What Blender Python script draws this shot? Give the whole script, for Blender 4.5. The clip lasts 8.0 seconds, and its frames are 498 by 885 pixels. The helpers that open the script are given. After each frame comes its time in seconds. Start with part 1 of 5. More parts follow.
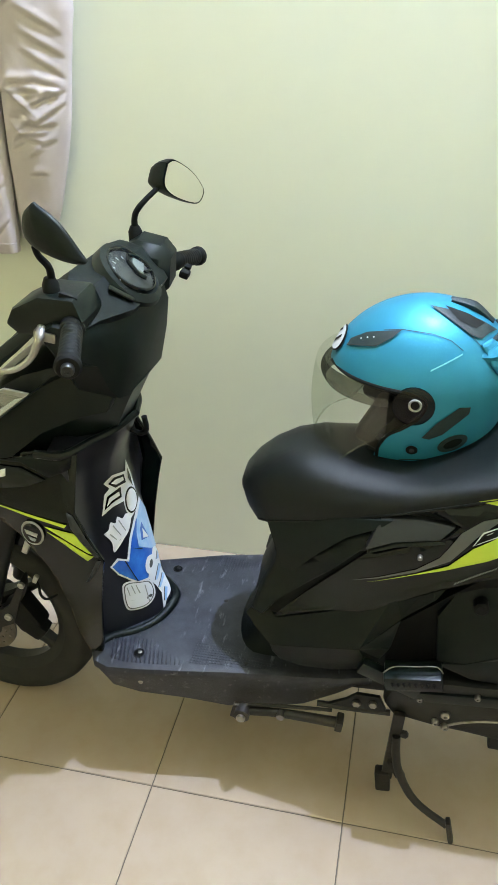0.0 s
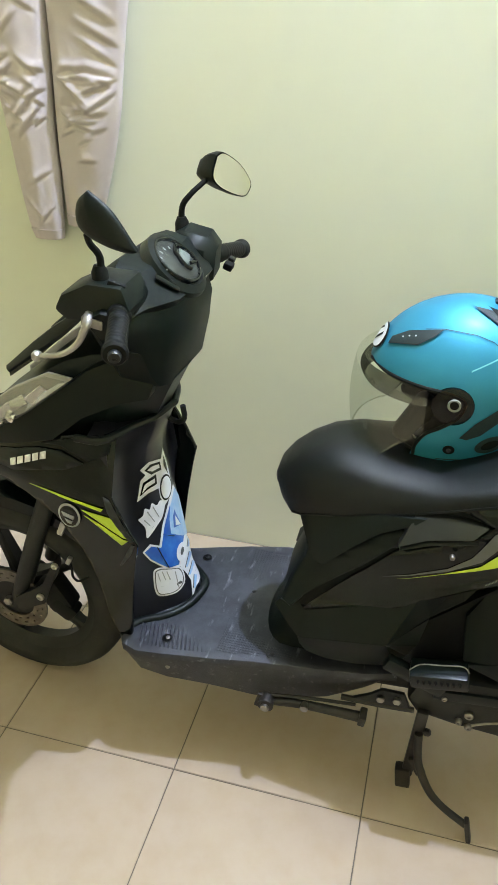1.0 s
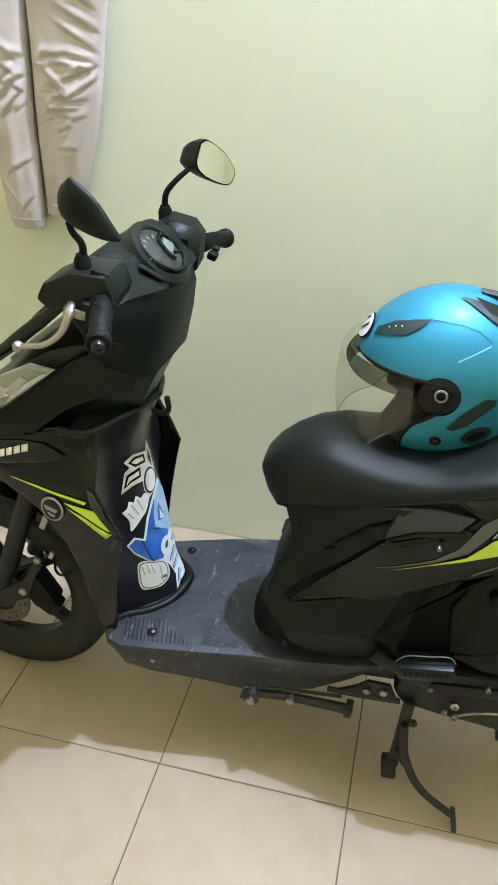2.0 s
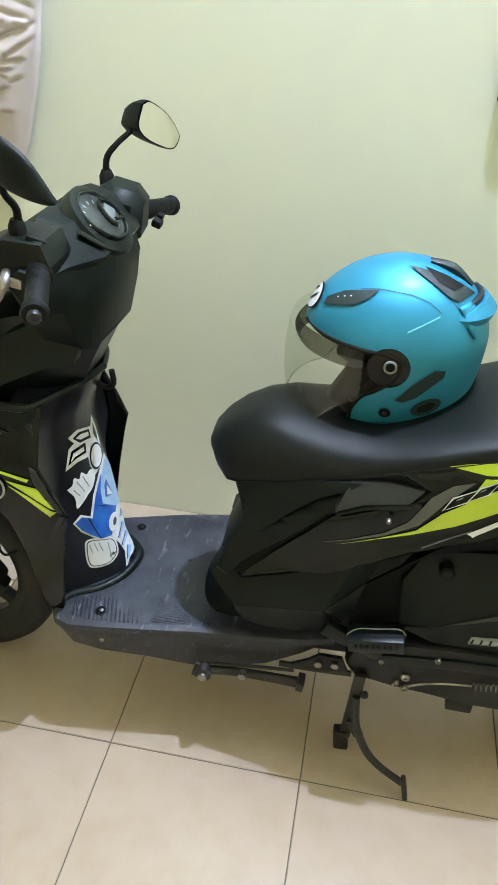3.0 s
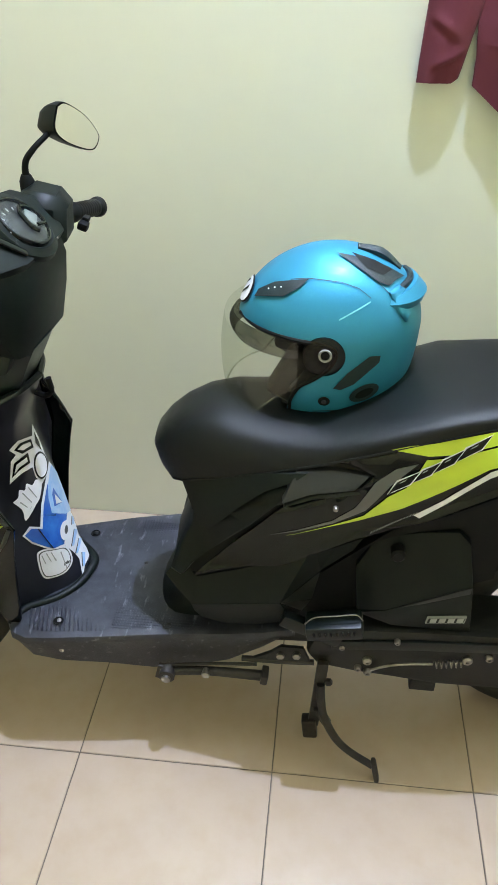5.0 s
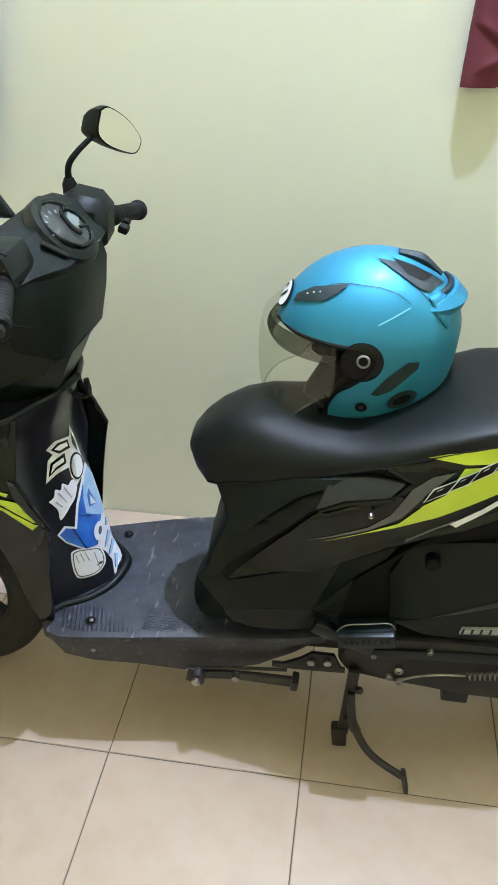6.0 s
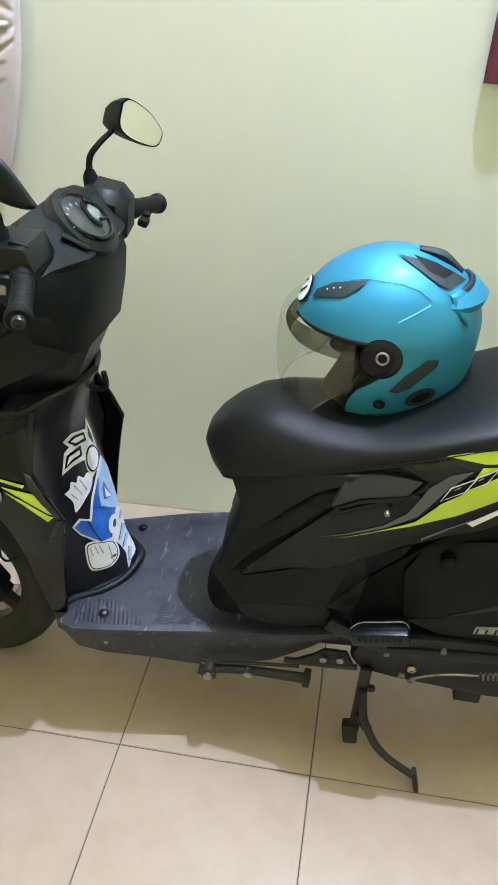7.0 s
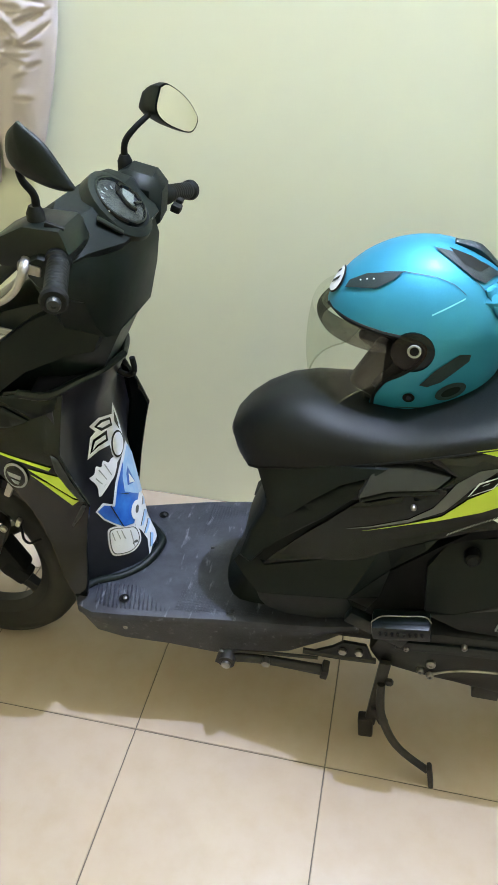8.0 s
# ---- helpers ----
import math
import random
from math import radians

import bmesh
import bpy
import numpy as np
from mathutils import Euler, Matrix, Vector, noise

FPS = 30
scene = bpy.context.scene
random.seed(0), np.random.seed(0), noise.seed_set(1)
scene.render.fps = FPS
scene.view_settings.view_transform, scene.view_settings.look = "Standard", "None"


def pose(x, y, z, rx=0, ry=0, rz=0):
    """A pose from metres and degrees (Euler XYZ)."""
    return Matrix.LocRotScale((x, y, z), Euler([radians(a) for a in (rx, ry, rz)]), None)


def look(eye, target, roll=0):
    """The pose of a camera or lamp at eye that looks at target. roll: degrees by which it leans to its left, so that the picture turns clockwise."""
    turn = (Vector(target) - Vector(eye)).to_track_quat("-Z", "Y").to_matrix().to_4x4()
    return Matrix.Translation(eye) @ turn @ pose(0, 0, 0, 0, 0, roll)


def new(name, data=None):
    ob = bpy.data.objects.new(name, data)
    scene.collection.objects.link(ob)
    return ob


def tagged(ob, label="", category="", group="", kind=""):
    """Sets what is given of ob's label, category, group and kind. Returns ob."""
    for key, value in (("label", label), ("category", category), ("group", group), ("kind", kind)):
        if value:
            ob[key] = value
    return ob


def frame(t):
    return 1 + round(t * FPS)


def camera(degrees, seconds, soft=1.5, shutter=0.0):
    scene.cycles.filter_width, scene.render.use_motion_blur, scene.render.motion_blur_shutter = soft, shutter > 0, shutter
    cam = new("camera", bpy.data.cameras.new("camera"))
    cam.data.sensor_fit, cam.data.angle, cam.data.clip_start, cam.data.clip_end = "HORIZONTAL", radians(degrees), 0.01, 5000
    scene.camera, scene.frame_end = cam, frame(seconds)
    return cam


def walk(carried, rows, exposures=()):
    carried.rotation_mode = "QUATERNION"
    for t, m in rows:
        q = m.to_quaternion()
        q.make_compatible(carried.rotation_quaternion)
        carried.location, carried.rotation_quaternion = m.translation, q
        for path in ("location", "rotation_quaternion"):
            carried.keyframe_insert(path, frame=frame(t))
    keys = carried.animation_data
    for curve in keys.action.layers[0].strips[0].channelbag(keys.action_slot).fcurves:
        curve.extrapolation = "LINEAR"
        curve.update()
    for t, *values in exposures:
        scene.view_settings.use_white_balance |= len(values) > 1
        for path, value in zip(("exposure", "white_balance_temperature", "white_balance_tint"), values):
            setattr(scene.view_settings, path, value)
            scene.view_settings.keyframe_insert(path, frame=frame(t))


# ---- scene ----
cam = camera(36.6, 8.0)
PATH = [
    (0, (0.432, -0.914, 1.428), (0.048, 0.758, 0.399), -1.0),
    (0.5, (0.433, -0.922, 1.442), (0.049, 0.758, 0.428), 0.1),
    (1, (0.414, -0.931, 1.433), (-0.031, 0.716, 0.39), 0.3),
    (2.3, (0.404, -0.916, 1.422), (0.048, 0.734, 0.349), 1.6),
    (2.5, (0.407, -0.91, 1.418), (0.081, 0.737, 0.329), 2.1),
    (3, (0.413, -0.898, 1.409), (0.142, 0.741, 0.296), 2.6),
    (3.5, (0.409, -0.889, 1.406), (0.16, 0.74, 0.273), 2.5),
    (4, (0.426, -0.885, 1.404), (0.232, 0.742, 0.258), 2.0),
    (4.5, (0.444, -0.891, 1.412), (0.254, 0.76, 0.3), 0.6),
    (4.7, (0.452, -0.887, 1.411), (0.282, 0.757, 0.284), 0.1),
    (6, (0.442, -0.884, 1.41), (0.18, 0.754, 0.293), -0.4),
    (6.5, (0.438, -0.879, 1.409), (0.182, 0.758, 0.29), -0.1),
    (7, (0.432, -0.884, 1.408), (0.143, 0.743, 0.282), -0.0),
    (7.5, (0.418, -0.89, 1.408), (0.094, 0.728, 0.278), 0.7),
    (8, (0.411, -0.889, 1.402), (0.088, 0.72, 0.259), 1.0),
]
walk(cam, [(t, look(eye, target, roll)) for t, eye, target, roll in PATH], [(0, 0.48, 6400, 11), (1, 0.45, 6640, 11), (2.5, 0.48, 6420, 11), (3.5, 0.47, 6320, 13), (4.5, 0.46, 6300, 15), (6.5, 0.46, 6300, 15), (8, 0.54, 6320, 14)])

# ---- world and lamps ----
world = bpy.data.worlds.new("night_room")
scene.world = world
world.use_nodes = True
world.node_tree.nodes["Background"].inputs[0].default_value = (0.5, 0.52, 0.55, 1)
world.node_tree.nodes["Background"].inputs[1].default_value = 0.05
bulb = bpy.data.lights.new("ceiling_lamp", "POINT")
bulb.shadow_soft_size, bulb.energy, bulb.color = 0.020, 196, (0.865, 1.03, 1.53)
new("ceiling_lamp", bulb).location = (0.68, 0.395, 3.45)

WALL = 0.778


# ---- materials ----
def material(name, color, rough=0.5, metal=0.0, coat=0.0, dirt=0.25, dirt_color=None, size=9.0, grain=0.0, grain_size=400.0, sheen=0.0, spec=0.5):
    """Procedural surface: base colour varied by broad stains and fine grain, with relief."""
    m = bpy.data.materials.new(name)
    m.use_nodes = True
    nt = m.node_tree
    p = nt.nodes["Principled BSDF"]
    tc = nt.nodes.new("ShaderNodeTexCoord")
    big = nt.nodes.new("ShaderNodeTexNoise")
    big.inputs["Scale"].default_value, big.inputs["Detail"].default_value, big.inputs["Roughness"].default_value = size, 6, 0.6
    nt.links.new(tc.outputs["Object"], big.inputs["Vector"])
    ramp = nt.nodes.new("ShaderNodeValToRGB")
    ramp.color_ramp.elements[0].position, ramp.color_ramp.elements[1].position = 0.42, 0.72
    ramp.color_ramp.elements[0].color = (0, 0, 0, 1)
    ramp.color_ramp.elements[1].color = (dirt, dirt, dirt, 1)
    nt.links.new(big.outputs["Fac"], ramp.inputs["Fac"])
    mix = nt.nodes.new("ShaderNodeMix")
    mix.data_type = "RGBA"
    mix.inputs[6].default_value = (*color, 1)
    mix.inputs[7].default_value = (*(dirt_color or [c * 0.72 for c in color]), 1)
    nt.links.new(ramp.outputs["Color"], mix.inputs[0])
    nt.links.new(mix.outputs[2], p.inputs["Base Color"])
    wear = nt.nodes.new("ShaderNodeMapRange")
    wear.inputs[3].default_value, wear.inputs[4].default_value = max(rough - 0.06, 0.02), min(rough + 0.08, 1)
    nt.links.new(big.outputs["Fac"], wear.inputs[0])
    nt.links.new(wear.outputs[0], p.inputs["Roughness"])
    p.inputs["Metallic"].default_value = metal
    p.inputs["Specular IOR Level"].default_value = spec
    p.inputs["Coat Weight"].default_value = coat
    p.inputs["Coat Roughness"].default_value = 0.08
    p.inputs["Sheen Weight"].default_value = sheen
    if grain:
        fine = nt.nodes.new("ShaderNodeTexNoise")
        fine.inputs["Scale"].default_value, fine.inputs["Detail"].default_value = grain_size, 3
        nt.links.new(tc.outputs["Object"], fine.inputs["Vector"])
        bump = nt.nodes.new("ShaderNodeBump")
        bump.inputs["Strength"].default_value, bump.inputs["Distance"].default_value = grain, 0.002
        nt.links.new(fine.outputs["Fac"], bump.inputs["Height"])
        nt.links.new(bump.outputs["Normal"], p.inputs["Normal"])
    return m


def glass(name, color, rough=0.03, clear=0.85, shine=0.06, haze_color=(0.6, 0.62, 0.55)):
    """Thin clear plastic: mostly see-through, with a sharp reflection."""
    m = bpy.data.materials.new(name)
    m.use_nodes = True
    nt = m.node_tree
    nt.nodes.remove(nt.nodes["Principled BSDF"])
    see = nt.nodes.new("ShaderNodeBsdfTransparent")
    see.inputs[0].default_value = (*color, 1)
    gloss = nt.nodes.new("ShaderNodeBsdfGlossy")
    gloss.inputs["Roughness"].default_value = rough
    haze = nt.nodes.new("ShaderNodeBsdfDiffuse")
    haze.inputs[0].default_value = (*haze_color, 1)
    both = nt.nodes.new("ShaderNodeMixShader")
    both.inputs[0].default_value = 1 - clear
    nt.links.new(see.outputs[0], both.inputs[1])
    nt.links.new(haze.outputs[0], both.inputs[2])
    mix = nt.nodes.new("ShaderNodeMixShader")
    mix.inputs[0].default_value = shine
    nt.links.new(both.outputs[0], mix.inputs[1])
    nt.links.new(gloss.outputs[0], mix.inputs[2])
    nt.links.new(mix.outputs[0], nt.nodes["Material Output"].inputs[0])
    return m


M_WALL = material("wall_paint", (0.745, 0.775, 0.63), 0.6, dirt=0.35, dirt_color=(0.735, 0.75, 0.585), size=2.2, grain=0.06, grain_size=60)
# creams of the unseen walls and ceiling, picked to warm the bounced light
M_CREAM = material("unseen_wall_bounce", (0.76, 0.68, 0.39), 0.65, dirt=0.3, dirt_color=(0.73, 0.645, 0.35), size=2.0, grain=0.06, grain_size=60)
M_CEIL = material("unseen_ceiling_bounce", (0.87, 0.82, 0.60), 0.8, dirt=0.2, size=1.5)
M_TILE = material("floor_tile", (0.425, 0.340, 0.258), 0.22, dirt=0.6, dirt_color=(0.385, 0.295, 0.205), size=14, grain=0.015, grain_size=30)
M_GROUT = material("grout", (0.13, 0.105, 0.08), 0.9, dirt=0.5, size=12)
M_BLACK = material("black_plastic", (0.0022, 0.0058, 0.0047), 0.36, dirt=0.4, dirt_color=(0.0060, 0.0098, 0.0082), size=16, grain=0.1, grain_size=900, spec=0.3)
M_GLOSS = material("black_paint", (0.0016, 0.0042, 0.0032), 0.16, coat=0.06, dirt=0.4, dirt_color=(0.0042, 0.0080, 0.0064), size=10, spec=0.30)
# grey plastic parts, and highlights painted on a corner facet and the air box
M_GREY = material("dark_grey_plastic_and_highlight", (0.014, 0.0165, 0.0155), 0.4, dirt=0.4, dirt_color=(0.022, 0.025, 0.023), size=18, grain=0.1, grain_size=800, spec=0.4)
M_FLOORB = material("floorboard_plastic", (0.010, 0.0125, 0.019), 0.5, dirt=0.62, dirt_color=(0.045, 0.047, 0.060), size=28, grain=0.35, grain_size=500)
M_MATT = material("matt_black_plastic", (0.0022, 0.0053, 0.0043), 0.46, dirt=0.5, dirt_color=(0.0045, 0.0080, 0.0067), size=22, grain=0.12, grain_size=900, spec=0.2)
M_SEAT = material("seat_vinyl", (0.0045, 0.0060, 0.0058), 0.36, dirt=0.45, dirt_color=(0.0085, 0.010, 0.0098), size=9, grain=0.3, grain_size=1100, spec=0.22)
M_TYRE = material("tyre_rubber", (0.011, 0.012, 0.011), 0.75, dirt=0.6, dirt_color=(0.032, 0.029, 0.023), size=14, grain=0.3, grain_size=300, spec=0.4)
M_CAST = material("cast_alloy", (0.0058, 0.0075, 0.0065), 0.5, metal=0.15, dirt=0.6, dirt_color=(0.018, 0.0188, 0.016), size=25, grain=0.2, grain_size=300, spec=0.42)
M_STEEL = material("worn_steel", (0.32, 0.31, 0.29), 0.35, metal=1, dirt=0.7, dirt_color=(0.12, 0.10, 0.08), size=30)
M_DISC = material("brake_disc_steel", (0.17, 0.155, 0.13), 0.42, metal=0.9, dirt=0.7, dirt_color=(0.08, 0.07, 0.055), size=40)
M_SILVER = material("brushed_alloy", (0.42, 0.41, 0.385), 0.4, metal=0.7, dirt=0.5, size=25)
M_CHROME = material("chrome", (0.75, 0.75, 0.75), 0.12, metal=1, dirt=0.2, size=30)
M_BROWN = material("stand_steel", (0.016, 0.0145, 0.012), 0.55, metal=0.2, dirt=0.7, dirt_color=(0.042, 0.034, 0.026), size=30, grain=0.2)
M_LIME = material("lime_film", (0.50, 0.66, 0.03), 0.35, coat=0.3, dirt=0.15, size=12)
M_WHITE = material("white_film", (0.75, 0.76, 0.78), 0.35, dirt=0.2, size=25)
# grey print and trim, also the highlight painted on the body's top edge
M_ASH = material("grey_film_and_highlight", (0.30, 0.31, 0.30), 0.35, dirt=0.3, size=25)
M_SLATE = material("slate_film", (0.085, 0.09, 0.085), 0.35, dirt=0.3, size=25)
M_BLUE = material("blue_film", (0.015, 0.10, 0.46), 0.3, coat=0.3, dirt=0.6, dirt_color=(0.06, 0.26, 0.66), size=30)
M_PALE = material("pale_blue_film", (0.28, 0.50, 0.78), 0.3, coat=0.3, dirt=0.7, dirt_color=(0.6, 0.72, 0.85), size=40)
M_NAVY = material("navy_plastic", (0.008, 0.009, 0.014), 0.33, coat=0.2, dirt=0.3, dirt_color=(0.016, 0.018, 0.026), size=12, spec=0.4)
M_TEAL = material("teal_metallic", (0.024, 0.245, 0.39), 0.52, metal=0.5, coat=0.14, dirt=0.3, dirt_color=(0.018, 0.19, 0.33), size=5, grain=0.03, grain_size=1500)
M_TEAL.node_tree.nodes["Principled BSDF"].inputs["Coat Roughness"].default_value = 0.27
# dark vents, and the shade painted along the helmet's creases
M_TEALD = material("dark_teal_mesh_and_crease_shade", (0.005, 0.018, 0.021), 0.5, dirt=0.4, size=60, grain=0.4, grain_size=900)
# highlight painted along one helmet crease
M_GLINT = material("teal_edge_highlight", (0.20, 0.62, 0.72), 0.3, metal=0.3, coat=0.5, dirt=0.2, size=10)
M_LINER = material("helmet_lining", (0.008, 0.0072, 0.006), 0.9, dirt=0.6, dirt_color=(0.020, 0.014, 0.010), size=30, grain=0.4, grain_size=600, sheen=0.08)
M_RUBBER = material("rubber_trim", (0.0055, 0.0065, 0.006), 0.6, dirt=0.3, size=20, spec=0.16)
M_VISOR = glass("visor_clear", (0.90, 0.92, 0.87), clear=0.972)
M_CLEAR = glass("cluster_glass", (0.8, 0.82, 0.8), clear=0.99, shine=0.03)
M_SMOKE = glass("smoke_plastic", (0.26, 0.26, 0.22), rough=0.1, clear=0.96, haze_color=(0.08, 0.08, 0.07))
M_HINGE = glass("dark_smoke_plastic", (0.10, 0.10, 0.09), rough=0.15, clear=0.95, shine=0.03, haze_color=(0.04, 0.04, 0.035))
M_LENS = glass("headlamp_lens", (0.90, 0.91, 0.89), clear=0.97)
M_DIAL = material("dial_face", (0.02, 0.022, 0.022), 0.4, dirt=0.8, dirt_color=(0.15, 0.155, 0.15), size=60)
M_LCD = material("lcd_grey", (0.38, 0.40, 0.36), 0.3, dirt=0.3, size=40)
M_MIRROR = material("mirror_glass", (0.9, 0.91, 0.9), 0.02, metal=1, dirt=0.1, size=10)
M_BEIGE = material("beige_cotton", (0.56, 0.50, 0.495), 0.9, dirt=0.4, dirt_color=(0.47, 0.41, 0.385), size=9, grain=0.12, grain_size=900, sheen=0.2)
M_MAROON = material("maroon_cotton", (0.115, 0.013, 0.025), 0.9, dirt=0.4, dirt_color=(0.10, 0.012, 0.022), size=10, grain=0.35, grain_size=900, sheen=0.2)

# pale scuffs dragged over the floorboard
fb_nodes, fb_links = M_FLOORB.node_tree.nodes, M_FLOORB.node_tree.links
fb_map = fb_nodes.new("ShaderNodeMapping")
fb_map.inputs["Rotation"].default_value, fb_map.inputs["Scale"].default_value = (0, 0, 0.5), (1.0, 0.28, 1.0)
fb_noise = fb_nodes.new("ShaderNodeTexNoise")
fb_noise.inputs["Scale"].default_value, fb_noise.inputs["Detail"].default_value, fb_noise.inputs["Roughness"].default_value = 75, 4, 0.6
fb_ramp = fb_nodes.new("ShaderNodeValToRGB")
fb_ramp.color_ramp.elements[0].position, fb_ramp.color_ramp.elements[1].position = 0.60, 0.74
fb_mix = fb_nodes.new("ShaderNodeMix")
fb_mix.data_type = "RGBA"
fb_mix.inputs[7].default_value = (0.13, 0.135, 0.15, 1)
fb_base = fb_nodes["Principled BSDF"].inputs["Base Color"]
fb_links.new(fb_base.links[0].from_socket, fb_mix.inputs[6])
fb_links.new(fb_nodes["Texture Coordinate"].outputs["Object"], fb_map.inputs["Vector"])
fb_links.new(fb_map.outputs[0], fb_noise.inputs["Vector"])
fb_links.new(fb_noise.outputs["Fac"], fb_ramp.inputs["Fac"])
fb_links.new(fb_ramp.outputs["Color"], fb_mix.inputs[0])
fb_links.new(fb_mix.outputs[2], fb_base)

# ---- builders ----
OFFSET = {}


def root_of(ob):
    while ob.parent:
        ob = ob.parent
    return ob


def part(name, bm, mat, parent=None, label="", sharp=38, solid=0.0):
    """Links a bmesh as one mesh object under a thing or part, in the thing's own axes."""
    if parent is not None and root_of(parent).name in OFFSET:
        bmesh.ops.translate(bm, verts=bm.verts, vec=-OFFSET[root_of(parent).name])
    bmesh.ops.recalc_face_normals(bm, faces=bm.faces)
    me = bpy.data.meshes.new(name)
    bm.to_mesh(me)
    bm.free()
    me.shade_smooth()
    me.set_sharp_from_angle(angle=radians(sharp))
    me.materials.append(mat)
    ob = new(name, me)
    ob.parent = parent
    if label:
        tagged(ob, label)
    if solid:
        mod = ob.modifiers.new("thickness", "SOLIDIFY")
        mod.thickness, mod.offset = solid, -1
    return ob


def block(size, at=(0, 0, 0), turn=(0, 0, 0), bevel=0.004, seg=2, taper=None):
    """A bevelled box; taper scales the top in x and y."""
    bm = bmesh.new()
    bmesh.ops.create_cube(bm, size=1, matrix=Matrix.Diagonal((*size, 1)))
    if taper:
        for v in bm.verts:
            if v.co.z > 0:
                v.co.x *= taper[0]
                v.co.y *= taper[1]
    if bevel:
        bmesh.ops.bevel(bm, geom=bm.edges[:], offset=bevel, segments=seg, affect="EDGES", profile=0.6)
    bmesh.ops.transform(bm, matrix=pose(*at, *turn), verts=bm.verts)
    return bm


def join(*bms):
    out = bmesh.new()
    for b in bms:
        me = bpy.data.meshes.new("tmp")
        b.to_mesh(me)
        b.free()
        out.from_mesh(me)
        bpy.data.meshes.remove(me)
    return out


def mirrored(bm):
    """The same shape on the other side of the thing (y to -y)."""
    out = bm.copy()
    for v in out.verts:
        v.co.y = -v.co.y
    bmesh.ops.reverse_faces(out, faces=out.faces)
    return out


def smooth_line(points, n=6):
    """Catmull-Rom points through the given ones."""
    p = [Vector(q) for q in points]
    p = [p[0] * 2 - p[1]] + p + [p[-1] * 2 - p[-2]]
    out = []
    for i in range(1, len(p) - 2):
        for k in range(n):
            t = k / n
            a, b, c, d = p[i - 1 : i + 3]
            out.append(0.5 * ((2 * b) + (c - a) * t + (2 * a - 5 * b + 4 * c - d) * t * t + (3 * b - a - 3 * c + d) * t**3))
    return out + [p[-2]]


def loft(rings, closed=True, caps=True):
    bm = bmesh.new()
    rows = [[bm.verts.new(q) for q in ring] for ring in rings]
    n = len(rows[0])
    for a, b in zip(rows, rows[1:]):
        for i in range(n if closed else n - 1):
            j = (i + 1) % n
            bm.faces.new((a[i], a[j], b[j], b[i]))
    if caps and closed:
        bm.faces.new(rows[0][::-1])
        bm.faces.new(rows[-1])
    return bm


def tube(points, radius, sides=12, n=6, flat=1.0):
    """A round bar along a smooth line; radius may be a list along the given points."""
    line = smooth_line(points, n)
    radii = radius if isinstance(radius, (list, tuple)) else [radius] * len(points)
    rings, up = [], Vector((0.13, 0.31, 0.94)).normalized()
    for i, q in enumerate(line):
        way = (line[min(i + 1, len(line) - 1)] - line[max(i - 1, 0)]).normalized()
        side = way.cross(up).normalized()
        top = side.cross(way)
        s = i / n
        k = min(int(s), len(radii) - 2)
        r = radii[k] + (radii[k + 1] - radii[k]) * (s - k)
        rings.append([q + side * r * math.cos(a) * flat + top * r * math.sin(a) for a in (2 * math.pi * j / sides for j in range(sides))])
    return loft(rings)


def lathe(profile, at=(0, 0, 0), axis=(0, 1, 0), sides=32, caps=True):
    """A turned shape: profile rows of (radius, along the axis)."""
    turn = Vector(axis).to_track_quat("Z", "Y").to_matrix().to_4x4()
    rings = [[(r * math.cos(2 * math.pi * j / sides), r * math.sin(2 * math.pi * j / sides), h) for j in range(sides)] for r, h in profile]
    bm = loft(rings, caps=caps)
    bmesh.ops.transform(bm, matrix=Matrix.Translation(at) @ turn, verts=bm.verts)
    return bm


def plate(outline, outer, thick=0.02, bevel=0.004, cuts=0):
    """A panel with the side outline (x, z); its outer face lies at y = -outer(x, z) (or a number) and it goes thick inwards."""
    side = outer if callable(outer) else (lambda x, z: outer)
    bm = bmesh.new()
    face = bm.faces.new([bm.verts.new((x, 0, z)) for x, z in outline])
    bmesh.ops.triangulate(bm, faces=[face])
    if cuts:
        bmesh.ops.subdivide_edges(bm, edges=bm.edges[:], cuts=cuts, use_grid_fill=True)
    ring = bmesh.ops.extrude_face_region(bm, geom=bm.faces[:])
    back = [g for g in ring["geom"] if isinstance(g, bmesh.types.BMVert)]
    for v in bm.verts:
        v.co.y = -side(v.co.x, v.co.z)
    for v in back:
        v.co.y += thick
    bmesh.ops.recalc_face_normals(bm, faces=bm.faces)
    if bevel:
        edges = [e for e in bm.edges if len(e.link_faces) == 2 and e.calc_face_angle() > 0.9]
        bmesh.ops.bevel(bm, geom=edges, offset=bevel, segments=2, affect="EDGES", profile=0.6)
    return bm


def inside(x, z, poly):
    hit = False
    for (ax, az), (bx, bz) in zip(poly, poly[1:] + poly[:1]):
        if (az > z) != (bz > z) and x < (bx - ax) * (z - az) / (bz - az) + ax:
            hit = not hit
    return hit


